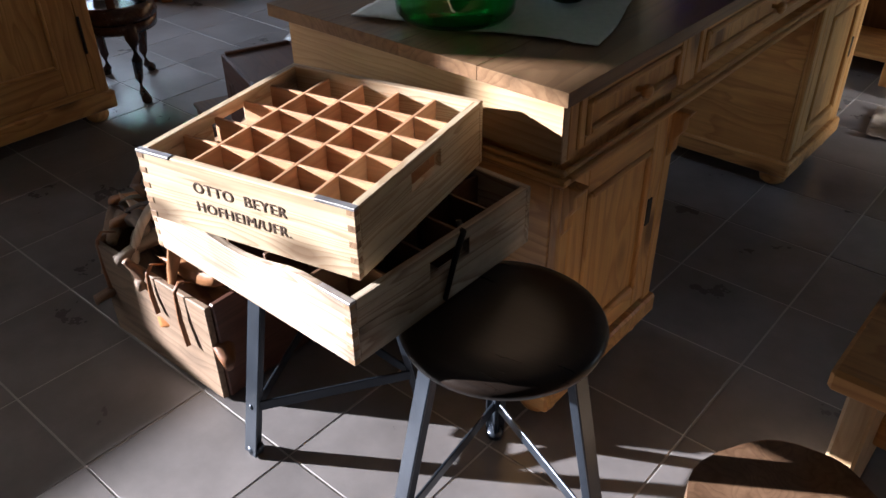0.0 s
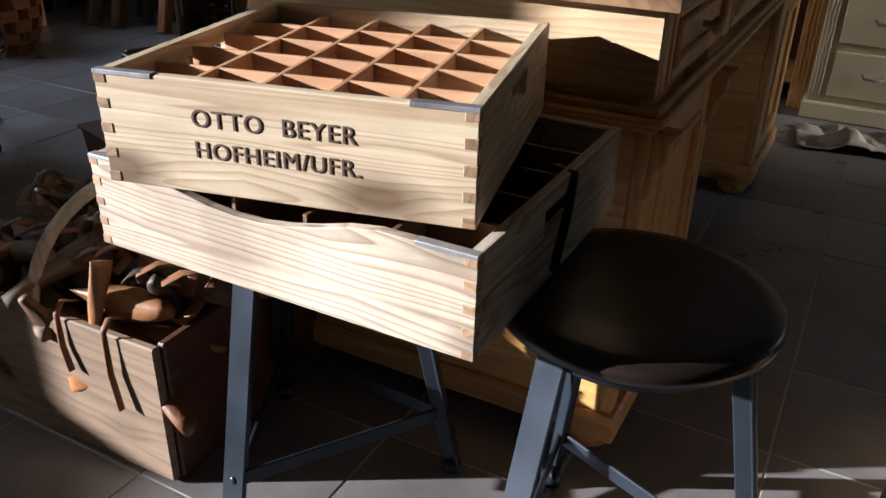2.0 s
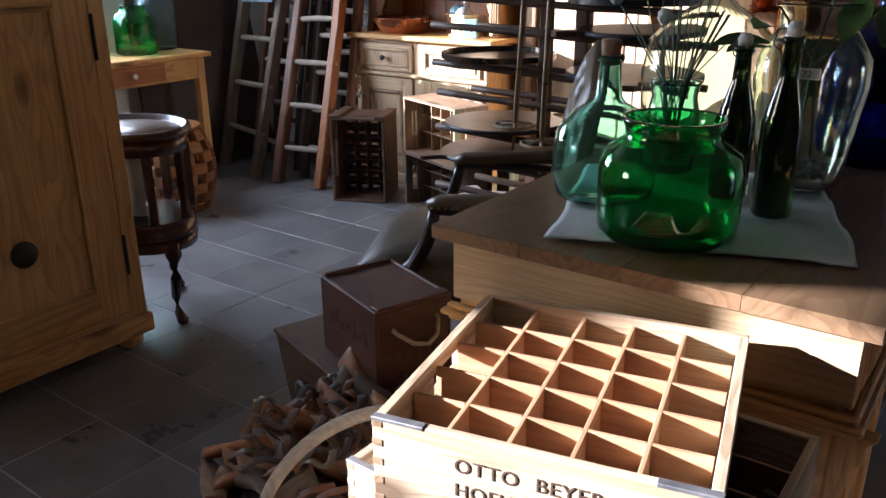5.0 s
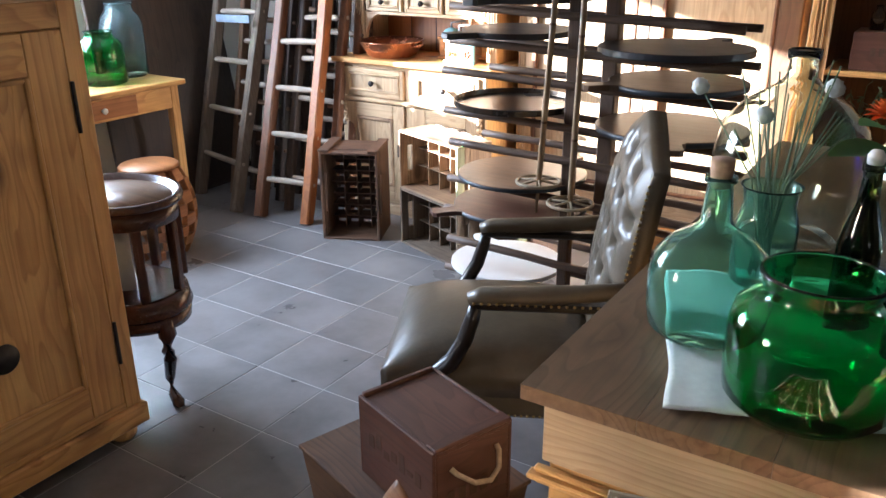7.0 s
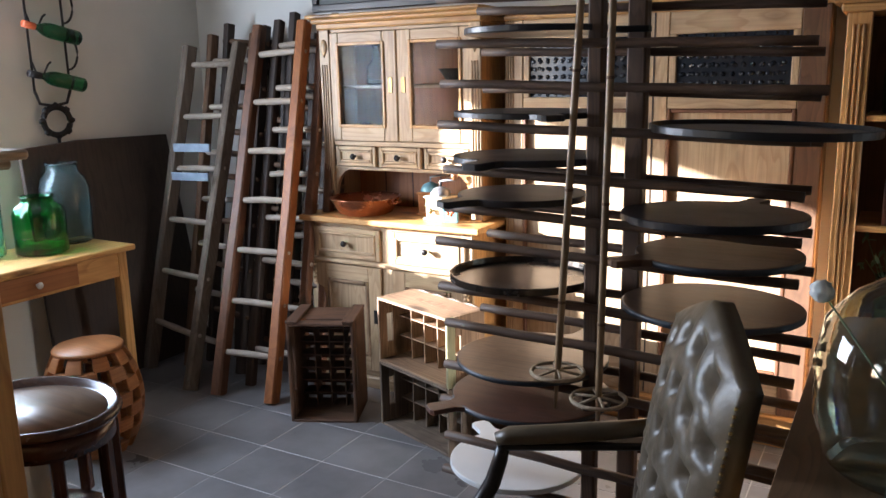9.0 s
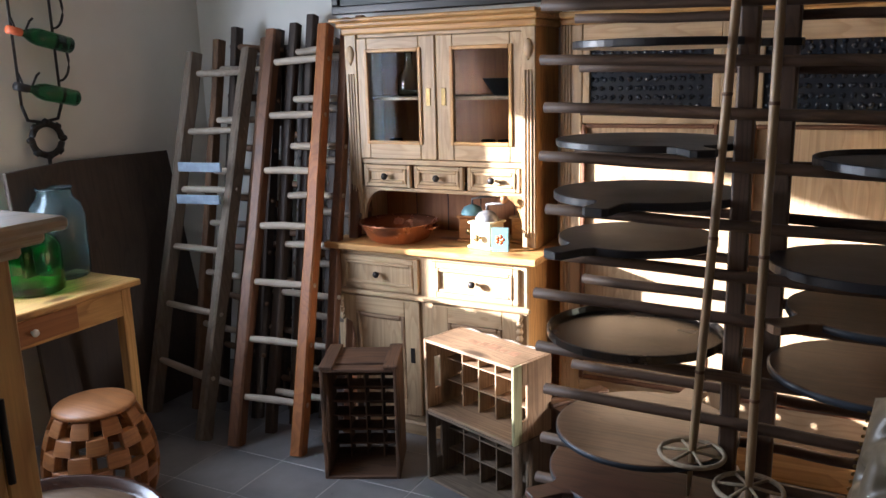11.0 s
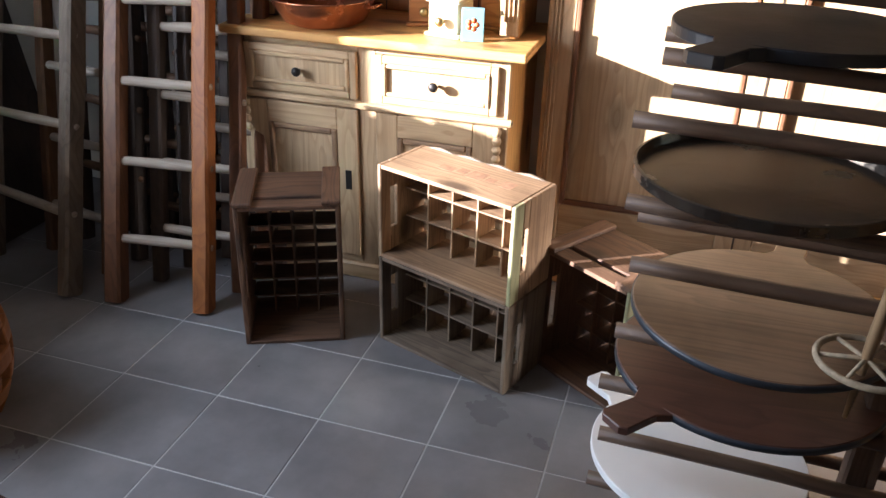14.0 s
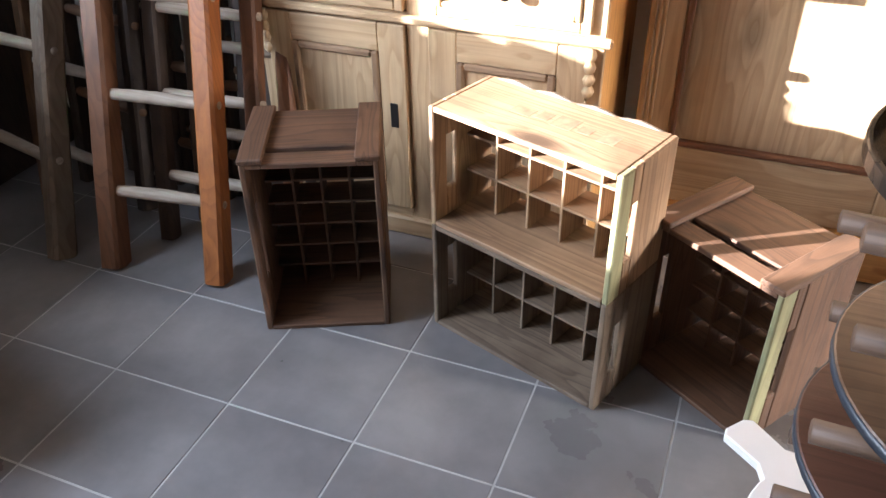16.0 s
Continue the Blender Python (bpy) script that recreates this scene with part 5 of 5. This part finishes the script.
    for z in (0.1, 0.55, 0.97, 1.365):
        block(s, "shelf_board", (x0 + 0.08, y + 0.01, z), (x1 - 0.08, 4.22, z + 0.022), PINE, 0.003)
    for z, g in ((1.74, 0.02), (1.77, 0.045)):
        block(s, "cornice", (x0 - g, y - g, z), (x1 + g, 4.24, z + 0.03), PINE, 0.006)


make_shelf()
vessel("green_jar", [(0.085, 0), (0.095, 0.01), (0.095, 0.15), (0.08, 0.18), (0.075, 0.2), (0.08, 0.21)], GREEN_G, -1.37, 4.0, 1.388, "green glass jar on the shelf", "jar")
bx = thing("wooden_box", pose(-1.3, 3.98, 0.993), "reddish wooden box with faded print on the shelf", "box")
block(bx, "body", (-0.13, -0.09, 0), (0.13, 0.09, 0.15), RED, 0.004)
for k in range(4):
    block(bx, "print_bar", (-0.06 + 0.03 * k, -0.0912, 0.06), (-0.042 + 0.03 * k, -0.0895, 0.09), INK, 0)
vessel("small_bottle", [(0.025, 0), (0.027, 0.004), (0.027, 0.06), (0.012, 0.08), (0.014, 0.095)], CLEAR_G, -1.36, 3.97, 1.145, "small clear glass bottle on a box", "bottle")
vessel("shelf_jar", [(0.07, 0), (0.078, 0.01), (0.08, 0.14), (0.05, 0.19), (0.055, 0.22)], TEAL_G, -1.38, 3.98, 0.573, "blue-green glass jar on the shelf", "jar")
pl = thing("dried_plant", pose(-1.38, 3.98, 0.6), "yellow-green dried plant in a jar", "plant")
rng = random.Random(8)
for k in range(14):
    a, r = rng.uniform(0, 6.28), rng.uniform(0.03, 0.12)
    hx, hy, hz = r * math.cos(a), r * math.sin(a) * 0.6, rng.uniform(0.22, 0.34)
    part(pl, "stem", tube_mesh([(0, 0, 0), (hx * 0.3, hy * 0.3, 0.15), (hx, hy, hz)], 0.0018, 5), STEM)
    for _ in range(3):
        part(pl, "leaf", PETALM, STEM, pose(hx, hy, hz - rng.uniform(0, 0.05), rng.uniform(-60, 60), 0, rng.uniform(0, 360)))
pic = thing("framed_picture", pose(-3.5, 4.24, 2.06), "dark framed picture hung above the dresser", "picture")
block(pic, "canvas", (-0.68, -0.02, -0.13), (0.68, -0.012, 0.2), plain("dark_painting", (0.035, 0.04, 0.025), 0.4, 0, 0.5, 7, 0.2), 0)
for lo, hi in (((-0.72, -0.16), (0.72, -0.12)), ((-0.72, 0.19), (0.72, 0.23)), ((-0.72, -0.12), (-0.68, 0.19)), ((0.68, -0.12), (0.72, 0.19))):
    block(pic, "frame", (lo[0], -0.035, lo[1]), (hi[0], -0.002, hi[1]), EBONY, 0.005)

# ---- crates on the floor ----


def slat_crate(name, w, d, h, m, label, mat, cols, rows, lid=True, accent=None):
    """A crate stood on its side, open to the front (-y): cells at its back."""
    c = thing(name, m, label, "crate", "old crates on the floor")
    t = 0.014
    for s in (-1, 1):
        x = s * (w / 2 - t / 2)
        block(c, "side_board", (x - t / 2, -d / 2, 0), (x + t / 2, -d / 2 + 0.045, h), accent if (accent and s > 0) else mat, 0.003)
        block(c, "side_board", (x - t / 2, -d / 2 + 0.075, 0), (x + t / 2, d / 2, h), mat, 0.003, grain=2)
        block(c, "side_board", (x - t / 2, -d / 2 + 0.045, 0), (x + t / 2, -d / 2 + 0.075, h * 0.28), mat, 0.003, grain=2)
        block(c, "side_board", (x - t / 2, -d / 2 + 0.045, h * 0.72), (x + t / 2, -d / 2 + 0.075, h), mat, 0.003, grain=2)
    block(c, "floor_board", (-w / 2 + t, -d / 2, 0), (w / 2 - t, d / 2, 0.012), mat, 0.002, grain=0)
    if lid:
        block(c, "top_board", (-w / 2 + 0.05, -d / 2, h - 0.013), (w / 2 - 0.05, -d / 2 + 0.055, h), mat, 0.002, grain=0)
        block(c, "top_board", (-w / 2 + 0.05, -d / 2 + 0.075, h - 0.013), (w / 2 - 0.05, d / 2, h), mat, 0.002, grain=0)
        for s in (-1, 1):
            block(c, "batten", (s * (w / 2 - 0.026) - 0.028, -d / 2 - 0.004, h), (s * (w / 2 - 0.026) + 0.028, d / 2 + 0.004, h + 0.014), mat, 0.003, grain=1)
        for s in (-1, 1):
            block(c, "top_board", (s * (w / 2 - 0.032) - 0.018, -d / 2, h - 0.013), (s * (w / 2 - 0.032) + 0.018, d / 2, h), mat, 0.002, grain=1)
    else:
        block(c, "top_board", (-w / 2 + t, -d / 2, h - 0.012), (w / 2 - t, d / 2, h), mat, 0.002, grain=0)
    y0 = d / 2 - 0.1
    a, b = -w / 2 + t, w / 2 - t
    for i in range(1, cols):
        x = a + (b - a) * i / cols
        block(c, "cell_upright", (x - 0.003, y0, 0.013), (x + 0.003, d / 2 - 0.008, h - 0.014), mat, 0.0006, grain=2)
    for j in range(1, rows):
        z = 0.013 + (h - 0.027) * j / rows
        for i in range(cols):
            p = a + (b - a) * i / cols + 0.0034
            block(c, "cell_shelf", (p, y0, z - 0.003), (a + (b - a) * (i + 1) / cols - 0.0034, d / 2 - 0.008, z + 0.003), mat, 0.0006, grain=0)
    for k in range(rows):
        z = 0.012 + (h - 0.026) * (k + 0.25) / rows
        block(c, "back_slat", (a, d / 2 - 0.008, z), (b, d / 2 - 0.001, z + (h / rows) * 0.55), mat, 0.001, grain=0)
    return c


slat_crate("slatted_crate", 0.31, 0.27, 0.475, pose(-3.655, 3.48, 0, 0, 0, 24.5), "dark old slatted bottle crate standing upright", CRATE_OLD, 4, 7)
GREENISH = wood("crate_wood_green_tint", (0.36, 0.36, 0.2), (0.2, 0.18, 0.09), 0.65, 0.7, 0.2, 0.5, 0.3)
slat_crate("bottle_crate_low", 0.475, 0.21, 0.3, pose(-3.1, 3.49, 0, 0, 0, -19.5), "grey-brown bottle crate lying on its side", CRATE_GREY, 5, 3, False)
RUST = plain("faded_red_print", (0.3, 0.16, 0.09), 0.8, 0, 0.45, 40, 0.2)
up = slat_crate("bottle_crate_high", 0.475, 0.21, 0.3, pose(-3.1, 3.49, 0.301, 0, 0, -19.5), "brown bottle crate with printed top stacked on another", BROWNCRATE, 5, 3, False, GREENISH)
for k, (a, b) in enumerate(((-0.09, -0.04), (-0.03, 0.0), (0.01, 0.06), (0.07, 0.1), (0.12, 0.16))):
    block(up, "print_bar", (a, -0.015 + 0.008 * (k % 2), 0.2995), (b, 0.02 + 0.008 * (k % 3), 0.3004), RUST, 0)
for k in range(4):
    part(up, "top_scallop", prism_mesh([(0, 0), (0.1, 0), (0.08, 0.004), (0.05, 0.008), (0.02, 0.004)], 0.008, 0.001, "y"), GREY[0], pose(-0.21 + 0.105 * k, 0.096, 0.3))
slat_crate("slatted_crate_far", 0.33, 0.26, 0.4, pose(-2.66, 3.53, 0, 0, 0, -34), "dark slatted bottle crate with a broken lid", CRATE_OLD, 4, 5, True, GREENISH)

# ---- cupboard, vitrine, table, block stool ----


def make_cupboard():
    c = thing("pine_cupboard", Matrix(), "low honey pine cupboard with iron hinges", "cupboard")
    x, y0, y1, h = -3.04, 0.72, 1.605, 1.38
    block(c, "carcase", (-3.55, y0, 0.1), (x - 0.022, y1, h), PINE, 0.004, grain=2)
    block(c, "plinth", (-3.56, y0 - 0.015, 0.055), (x + 0.015, y1 + 0.015, 0.125), PINE, 0.006)
    for a, b in ((-3.5, y0 + 0.06), (-3.5, y1 - 0.05), (x - 0.05, y0 + 0.06), (x - 0.05, y1 - 0.05)):
        part(c, "foot", BUN, PINE[0], pose(a, b, 0) @ Matrix.Diagonal((1, 1, 1.12, 1)))
    for a, b in ((y0, y0 + 0.055), (y1 - 0.055, y1)):
        block(c, "stile", (x - 0.022, a, 0.125), (x, b, h - 0.02), PINE, 0.003)
    block(c, "rail", (x - 0.022, y0 + 0.055, h - 0.09), (x, y1 - 0.055, h - 0.02), PINE, 0.003)
    block(c, "rail", (x - 0.022, y0 + 0.055, 0.125), (x, y1 - 0.055, 0.15), PINE, 0.003)
    yw = y1 - y0 - 0.11
    panel_door(c, "door", yw - 0.006, h - 0.245, PINE, pose(x - 0.009, (y0 + y1) / 2, (h - 0.09 + 0.15) / 2, 0, 0, 90), 0.11, 0.024)
    for z in (0.36, 1.08):
        part(c, "hinge", tube_mesh([(x + 0.006, y1 - 0.052, z - 0.07), (x + 0.006, y1 - 0.052, z + 0.07)], 0.006, 8), IRON)
    part(c, "iron_disc", lathe_mesh([(0, 0), (0.042, 0), (0.042, 0.004), (0, 0.006)], 28), IRON, pose(x + 0.002, 1.22, 0.46, 0, 90, 0))
    for z, g in ((h - 0.02, 0.015), (h, 0.04), (h + 0.02, 0.065)):
        block(c, "cornice", (-3.57, y0 - g, z), (x + g, y1 + g, z + 0.021), PINE_PALE, 0.006)


make_cupboard()


def make_vitrine():
    v = thing("drum_vitrine", pose(-3.3, 1.808, 0), "oval dark mahogany vitrine with tray top on curved legs", "vitrine")
    sx, sy = 1.08, 0.86
    part(v, "tray_top", lathe_mesh([(0, 0.705), (0.2, 0.705), (0.218, 0.712), (0.224, 0.722), (0.218, 0.738), (0.205, 0.738), (0.195, 0.722), (0.18, 0.718), (0, 0.718)], 48, sx, sy), MAHOG[0])
    part(v, "tray_panel", lathe_mesh([(0, 0.7185), (0.186, 0.7185), (0.186, 0.7205), (0, 0.7215)], 40, sx, sy), DESKTOP[0])
    part(v, "upper_band", lathe_mesh([(0.17, 0.65), (0.2, 0.65), (0.2, 0.705), (0.17, 0.705)], 48, sx, sy), MAHOG[0])
    part(v, "lower_band", lathe_mesh([(0, 0.33), (0.2, 0.33), (0.212, 0.345), (0.205, 0.365), (0.2, 0.395), (0.17, 0.395), (0, 0.385)], 48, sx, sy), MAHOG[0])
    part(v, "apron", lathe_mesh([(0.185, 0.29), (0.2, 0.29), (0.206, 0.33), (0.185, 0.33)], 48, sx, sy), MAHOG[0])
    for k in range(8):
        a = 2 * math.pi * (k + 0.5) / 8
        block(v, "upright", (0.17, -0.016, 0.395), (0.2, 0.016, 0.65), MAHOG, 0.004).matrix_basis = Matrix.Rotation(a, 4, "Z") @ pose(0.183 * 1.0, 0, 0.5225)
        b = a + math.pi / 8
        me = box_mesh(0.003, 0.125, 0.26, 0)
        part(v, "pane", me, PANE_G, Matrix.Rotation(b, 4, "Z") @ pose(0.171, 0, 0.5225))
    part(v, "inner_drum", lathe_mesh([(0, 0.395), (0.05, 0.395), (0.05, 0.65), (0, 0.65)], 20), WHITE)
    for a in (-8, -62, 118, 172):
        r = radians(a)
        c, s = math.cos(r), math.sin(r)
        pts = [(q * c, q * s, z) for q, z in ((0.19, 0.33), (0.205, 0.27), (0.2, 0.18), (0.18, 0.1), (0.185, 0.04), (0.215, 0.012), (0.23, 0.002))]
        part(v, "cabriole_leg", tube_mesh(pts, [0.032, 0.03, 0.022, 0.017, 0.016, 0.022, 0.012], 10), MAHOG[2])


make_vitrine()


def make_table():
    t = thing("side_table", Matrix(), "light honey pine table with one drawer", "table")
    x0, x1, y0, y1 = -5.09, -4.62, 2.25, 3.24
    block(t, "top", (x0, y0, 0.752), (x1, y1, 0.78), PINE, 0.005)
    for x in (x0 + 0.04, x1 - 0.08):
        for y in (y0 + 0.03, y1 - 0.085):
            part(t, "leg", prism_mesh([(0, 0), (0.05, 0), (0.05, 0.05), (0, 0.05)], 0.752, 0.004), PINE[2], pose(x, y, 0))
    block(t, "apron", (x1 - 0.05, y0 + 0.08, 0.63), (x1 - 0.032, y1 - 0.085, 0.752), PINE, 0.003)
    block(t, "apron", (x0 + 0.05, y0 + 0.08, 0.63), (x0 + 0.07, y1 - 0.085, 0.752), PINE, 0.003)
    for y in (y0 + 0.05, y1 - 0.065):
        block(t, "apron", (x0 + 0.09, y, 0.63), (x1 - 0.08, y + 0.018, 0.752), PINE, 0.003)
    block(t, "drawer_front", (x1 - 0.035, 2.5, 0.645), (x1 - 0.026, 2.93, 0.74), TEAK, 0.004)
    part(t, "knob", KNOB, WHITE, pose(x1 - 0.027, 2.72, 0.69, 0, 90, 0))


make_table()
JG = "glass jars on the side table"
JP = [(0.075, 0), (0.085, 0.01), (0.085, 0.2), (0.075, 0.235), (0.055, 0.255), (0.05, 0.28), (0.058, 0.29)]
vessel("glass_jar", [(r * 1.36, z * 1.36) for r, z in JP], AQUA_G, -4.98, 3.14, 0.781, "tall pale aqua glass jar on the table", "jar", JG)
vessel("glass_jar", [(r * 1.36, z * 0.93) for r, z in JP], GREEN_G, -4.86, 2.91, 0.781, "wide emerald green glass jar on the table", "jar", JG)
vessel("glass_jar", [(r * 1.2, z * 1.22) for r, z in JP], TEAL_G, -5.0, 2.7, 0.781, "blue-green glass jar on the table", "jar", JG)


def barrel_block(z0, z1, wide, depth=0.034, n=4):
    """One curved block of a barrel wall: it spans wide radians about +x, from height z0 to z1."""
    out = lambda z: 0.206 - 0.066 * ((z - 0.225) / 0.225) ** 2
    bm = bmesh.new()
    rows = []
    for z in (z0, (z0 + z1) / 2, z1):
        R = out(z)
        for r in (R, R - depth):
            rows.append([bm.verts.new((r * math.cos(wide * (k / n - 0.5)), r * math.sin(wide * (k / n - 0.5)), z)) for k in range(n + 1)])
    for a, b in ((0, 2), (2, 4), (1, 3), (3, 5), (0, 1), (4, 5)):
        for k in range(n):
            bm.faces.new((rows[a][k], rows[a][k + 1], rows[b][k + 1], rows[b][k]))
    for k in (0, n):
        for a in (0, 2):
            bm.faces.new((rows[a][k], rows[a + 1][k], rows[a + 3][k], rows[a + 2][k]))
    bmesh.ops.recalc_face_normals(bm, faces=bm.faces)
    bmesh.ops.bevel(bm, geom=[e for e in bm.edges if e.calc_face_angle(0) > 1.0], offset=0.003, segments=1, affect="EDGES")
    return mesh_of("block", bm)


def make_block_stool():
    s = thing("block_stool", pose(-4.33, 2.71, 0), "barrel-shaped stool of openwork teak blocks", "stool")
    rows, n = 8, 9
    step = 0.445 / rows
    for r in range(rows):
        me = barrel_block(step * r, step * (r + 1) - 0.0006, 2 * math.pi / n * 0.6)
        me.materials.append(TEAK[1])
        for k in range(n):
            part(s, "block", me, TEAK[1], Matrix.Rotation(2 * math.pi * (k + (0.5 if r % 2 else 0)) / n, 4, "Z"))
    part(s, "top", lathe_mesh([(0, 0.445), (0.132, 0.445), (0.144, 0.45), (0.145, 0.458), (0.136, 0.467), (0, 0.47)], 36), TEAK[0])


make_block_stool()

# ---- by the west wall ----
lb = thing("dark_panel", Matrix(), "dark brown wooden panel leaning on the wall", "panel")
part(lb, "board", prism_mesh([(2.98, 0), (3.98, 0), (3.88, 1.265), (3.3, 1.275), (2.98, 1.255)], 0.025, 0.003, "x"), OLD_DARK[2], Matrix.Translation((-4.97, 0, 0)) @ Matrix.Rotation(radians(-5), 4, "Y"))


def bottle_rack(y, z):
    r = thing("bottle_hanger", pose(-5.1, y, z) @ Matrix.Diagonal((1, 1.35, 1.25, 1)), "wrought iron wall hanger holding green wine bottles", "bottle rack")
    for s in (-0.085, 0.06):
        part(r, "rod", tube_mesh([(0.02, s, -0.35), (0.02, s, 0.45)], 0.005, 8), IRON)
    for k in range(4):
        z0 = -0.27 + 0.18 * k
        part(r, "hook", tube_mesh([(0.025, 0.06 + 0.045 * math.sin(a), z0 + 0.07 - 0.07 * math.cos(a)) for a in [math.pi * j / 10 for j in range(11)]], 0.0045, 6), IRON)
        part(r, "hook", tube_mesh([(0.025, -0.085, z0 + 0.03), (0.04, -0.08, z0 - 0.01), (0.05, -0.055, z0 - 0.015), (0.05, -0.035, z0 + 0.02), (0.045, -0.02, z0 + 0.03)], 0.004, 6), IRON)
    ring = [(0.02, 0.055 * math.cos(a) - 0.01, -0.47 + 0.055 * math.sin(a)) for a in [6.2832 * j / 24 for j in range(24)]]
    part(r, "rosette", tube_mesh(ring, 0.012, 8, True), IRON)
    for j in range(8):
        a = 6.2832 * j / 8
        part(r, "petal", lathe_mesh([(0, -0.016), (0.014, -0.004), (0.014, 0.006), (0, 0.016)], 10), IRON, pose(0.022, 0.06 * math.cos(a) - 0.01, -0.47 + 0.06 * math.sin(a)))
    part(r, "scroll", tube_mesh([(0.02, -0.085, -0.35), (0.02, -0.07, -0.4), (0.02, -0.02, -0.41), (0.02, 0.04, -0.4), (0.02, 0.06, -0.35)], 0.006, 8), IRON)
    part(r, "finial", tube_mesh([(0.02, -0.01, -0.53), (0.02, -0.01, -0.62)], [0.008, 0.003], 8), IRON)
    return r


bottle_rack(3.23, 1.96)
WB = lathe_mesh([(0, 0), (0.034, 0), (0.037, 0.006), (0.037, 0.16), (0.03, 0.19), (0.015, 0.22), (0.014, 0.28), (0.016, 0.282), (0.016, 0.295), (0, 0.296)], 24)
WG = glass("wine_green_glass", (0.03, 0.22, 0.08))
for k in range(3):
    b = thing("wine_bottle", pose(-5.04, 3.36, 1.545 + 0.23 * k, 78, 0, 0), "green wine bottle lying in the wall hanger", "bottle", "bottles in the hanger")
    part(b, "body", WB, WG)
    part(b, "capsule", lathe_mesh([(0.0155, 0.235), (0.0175, 0.24), (0.0175, 0.297), (0, 0.298)], 16), REDP if k == 1 else IRON)

# ---- east of the desk ----
cc = thing("cream_cabinet", Matrix(), "cream painted cabinet with drawers and fluted corners", "cabinet")
block(cc, "body", (-0.72, 3.75, 0.06), (-0.12, 4.2, 0.75), CREAM, 0.006)
block(cc, "plinth", (-0.735, 3.73, 0), (-0.105, 4.2, 0.07), CREAM, 0.006)
for k in range(3):
    block(cc, "drawer_front", (-0.65, 3.735, 0.1 + 0.21 * k), (-0.2, 3.75, 0.28 + 0.21 * k), CREAM, 0.006)
    for x in (-0.5, -0.34):
        part(cc, "pull", tube_mesh([(x - 0.04, 3.735, 0.2 + 0.21 * k), (x - 0.03, 3.715, 0.19 + 0.21 * k), (x + 0.03, 3.715, 0.19 + 0.21 * k), (x + 0.04, 3.735, 0.2 + 0.21 * k)], 0.005, 8), ZINC)
for x in (-0.705, -0.165):
    for k in range(3):
        block(cc, "fluting", (x + 0.012 * k, 3.738, 0.1), (x + 0.007 + 0.012 * k, 3.75, 0.7), CREAM, 0.003)
block(cc, "top", (-0.74, 3.72, 0.75), (-0.1, 4.2, 0.775), CREAM, 0.006)
solo("floor_blanket", cloth_mesh(0.42, 0.3, 0.13, 40, 0.02, 3), WOOL, pose(-0.5, 3.48, 0, 0, 0, 10), "crumpled beige wool blanket on the floor", "blanket")
sl = thing("small_bench", pose(-0.02, 1.58, 0, 0, 0, 0), "rustic honey pine bench with thick top", "bench")
block(sl, "top", (-0.23, -0.21, 0.405), (0.45, 0.25, 0.45), PINE, 0.008)
for x in (-0.2, 0.36):
    block(sl, "leg", (x, -0.17, 0), (x + 0.05, 0.2, 0.405), PINE_PALE, 0.006)
block(sl, "stretcher", (-0.15, 0.0, 0.15), (0.36, 0.035, 0.22), PINE, 0.004)
bm = bmesh.new()
n = 40
lo, hi = [], []
for i in range(n):
    a = 2 * math.pi * i / n
    r = 0.165 * (1 + 0.1 * noise.noise(Vector((math.cos(a) * 1.6, math.sin(a) * 1.6, 2))))
    lo.append(bm.verts.new((r * 1.04 * math.cos(a), r * 1.04 * math.sin(a), 0)))
    hi.append(bm.verts.new((r * math.cos(a), r * math.sin(a), 0.3)))
bm.faces.new(lo[::-1]), bm.faces.new(hi)
for i in range(n):
    bm.faces.new((lo[i], lo[(i + 1) % n], hi[(i + 1) % n], hi[i]))
bmesh.ops.bevel(bm, geom=[e for e in bm.edges if e.calc_face_angle(0) > 1.0], offset=0.006, segments=2, affect="EDGES")
solo("log_stump", mesh_of("log", bm), BOARD[2], pose(-0.2, 1.17, 0), "cut tree stump with dark heartwood used as a stool", "log")

# ---- floor tiles ----
TX, TY, JOINT = 0.318, 0.306, 0.005
floor = part(None, "floor", box_mesh(X1 - X0 + 0.02, Y1 - Y0 + 0.02, 0.1, 0), GROUT, pose((X0 + X1) / 2, (Y0 + Y1) / 2, -0.0515))
tagged(floor, "grey stone tile floor with pale grout joints", "floor", "", "structure")
shape = box_mesh(TX - JOINT, TY - JOINT, 0.012, 0.0007).copy()
shape.materials.append(TILE)
rest = bmesh.new()
near = 0
ix0, ix1 = math.floor((X0 + 1.145) / TX), math.ceil((X1 + 1.145) / TX)
iy0, iy1 = math.floor((Y0 - 0.9) / TY), math.ceil((Y1 - 0.9) / TY)
rng = random.Random(4)
for iy in range(iy0, iy1):
    for ix in range(ix0, ix1):
        x, y = -1.145 + (ix + 0.5) * TX, 0.9 + (iy + 0.5) * TY
        lift = rng.uniform(-0.0004, 0.0004)
        if -4.9 < x < 0.3 and 0.0 < y < 4.2 and near < 290:
            t = new("tile", shape)
            t.parent = floor
            t.matrix_parent_inverse = floor.matrix_basis.inverted()
            t.matrix_basis = pose(x, y, -0.006 + lift, rng.uniform(-0.12, 0.12), rng.uniform(-0.12, 0.12), 0)
            near += 1
        else:
            bmesh.ops.create_cube(rest, size=1.0, matrix=Matrix.Translation((x, y, -0.006 + lift)) @ Matrix.Diagonal((TX - JOINT, TY - JOINT, 0.012, 1)))
far = part(floor, "far_tiles", mesh_of("far_tiles", rest), TILE)
far.matrix_parent_inverse = floor.matrix_basis.inverted()
tagged(far, "", "", "", "stuff")
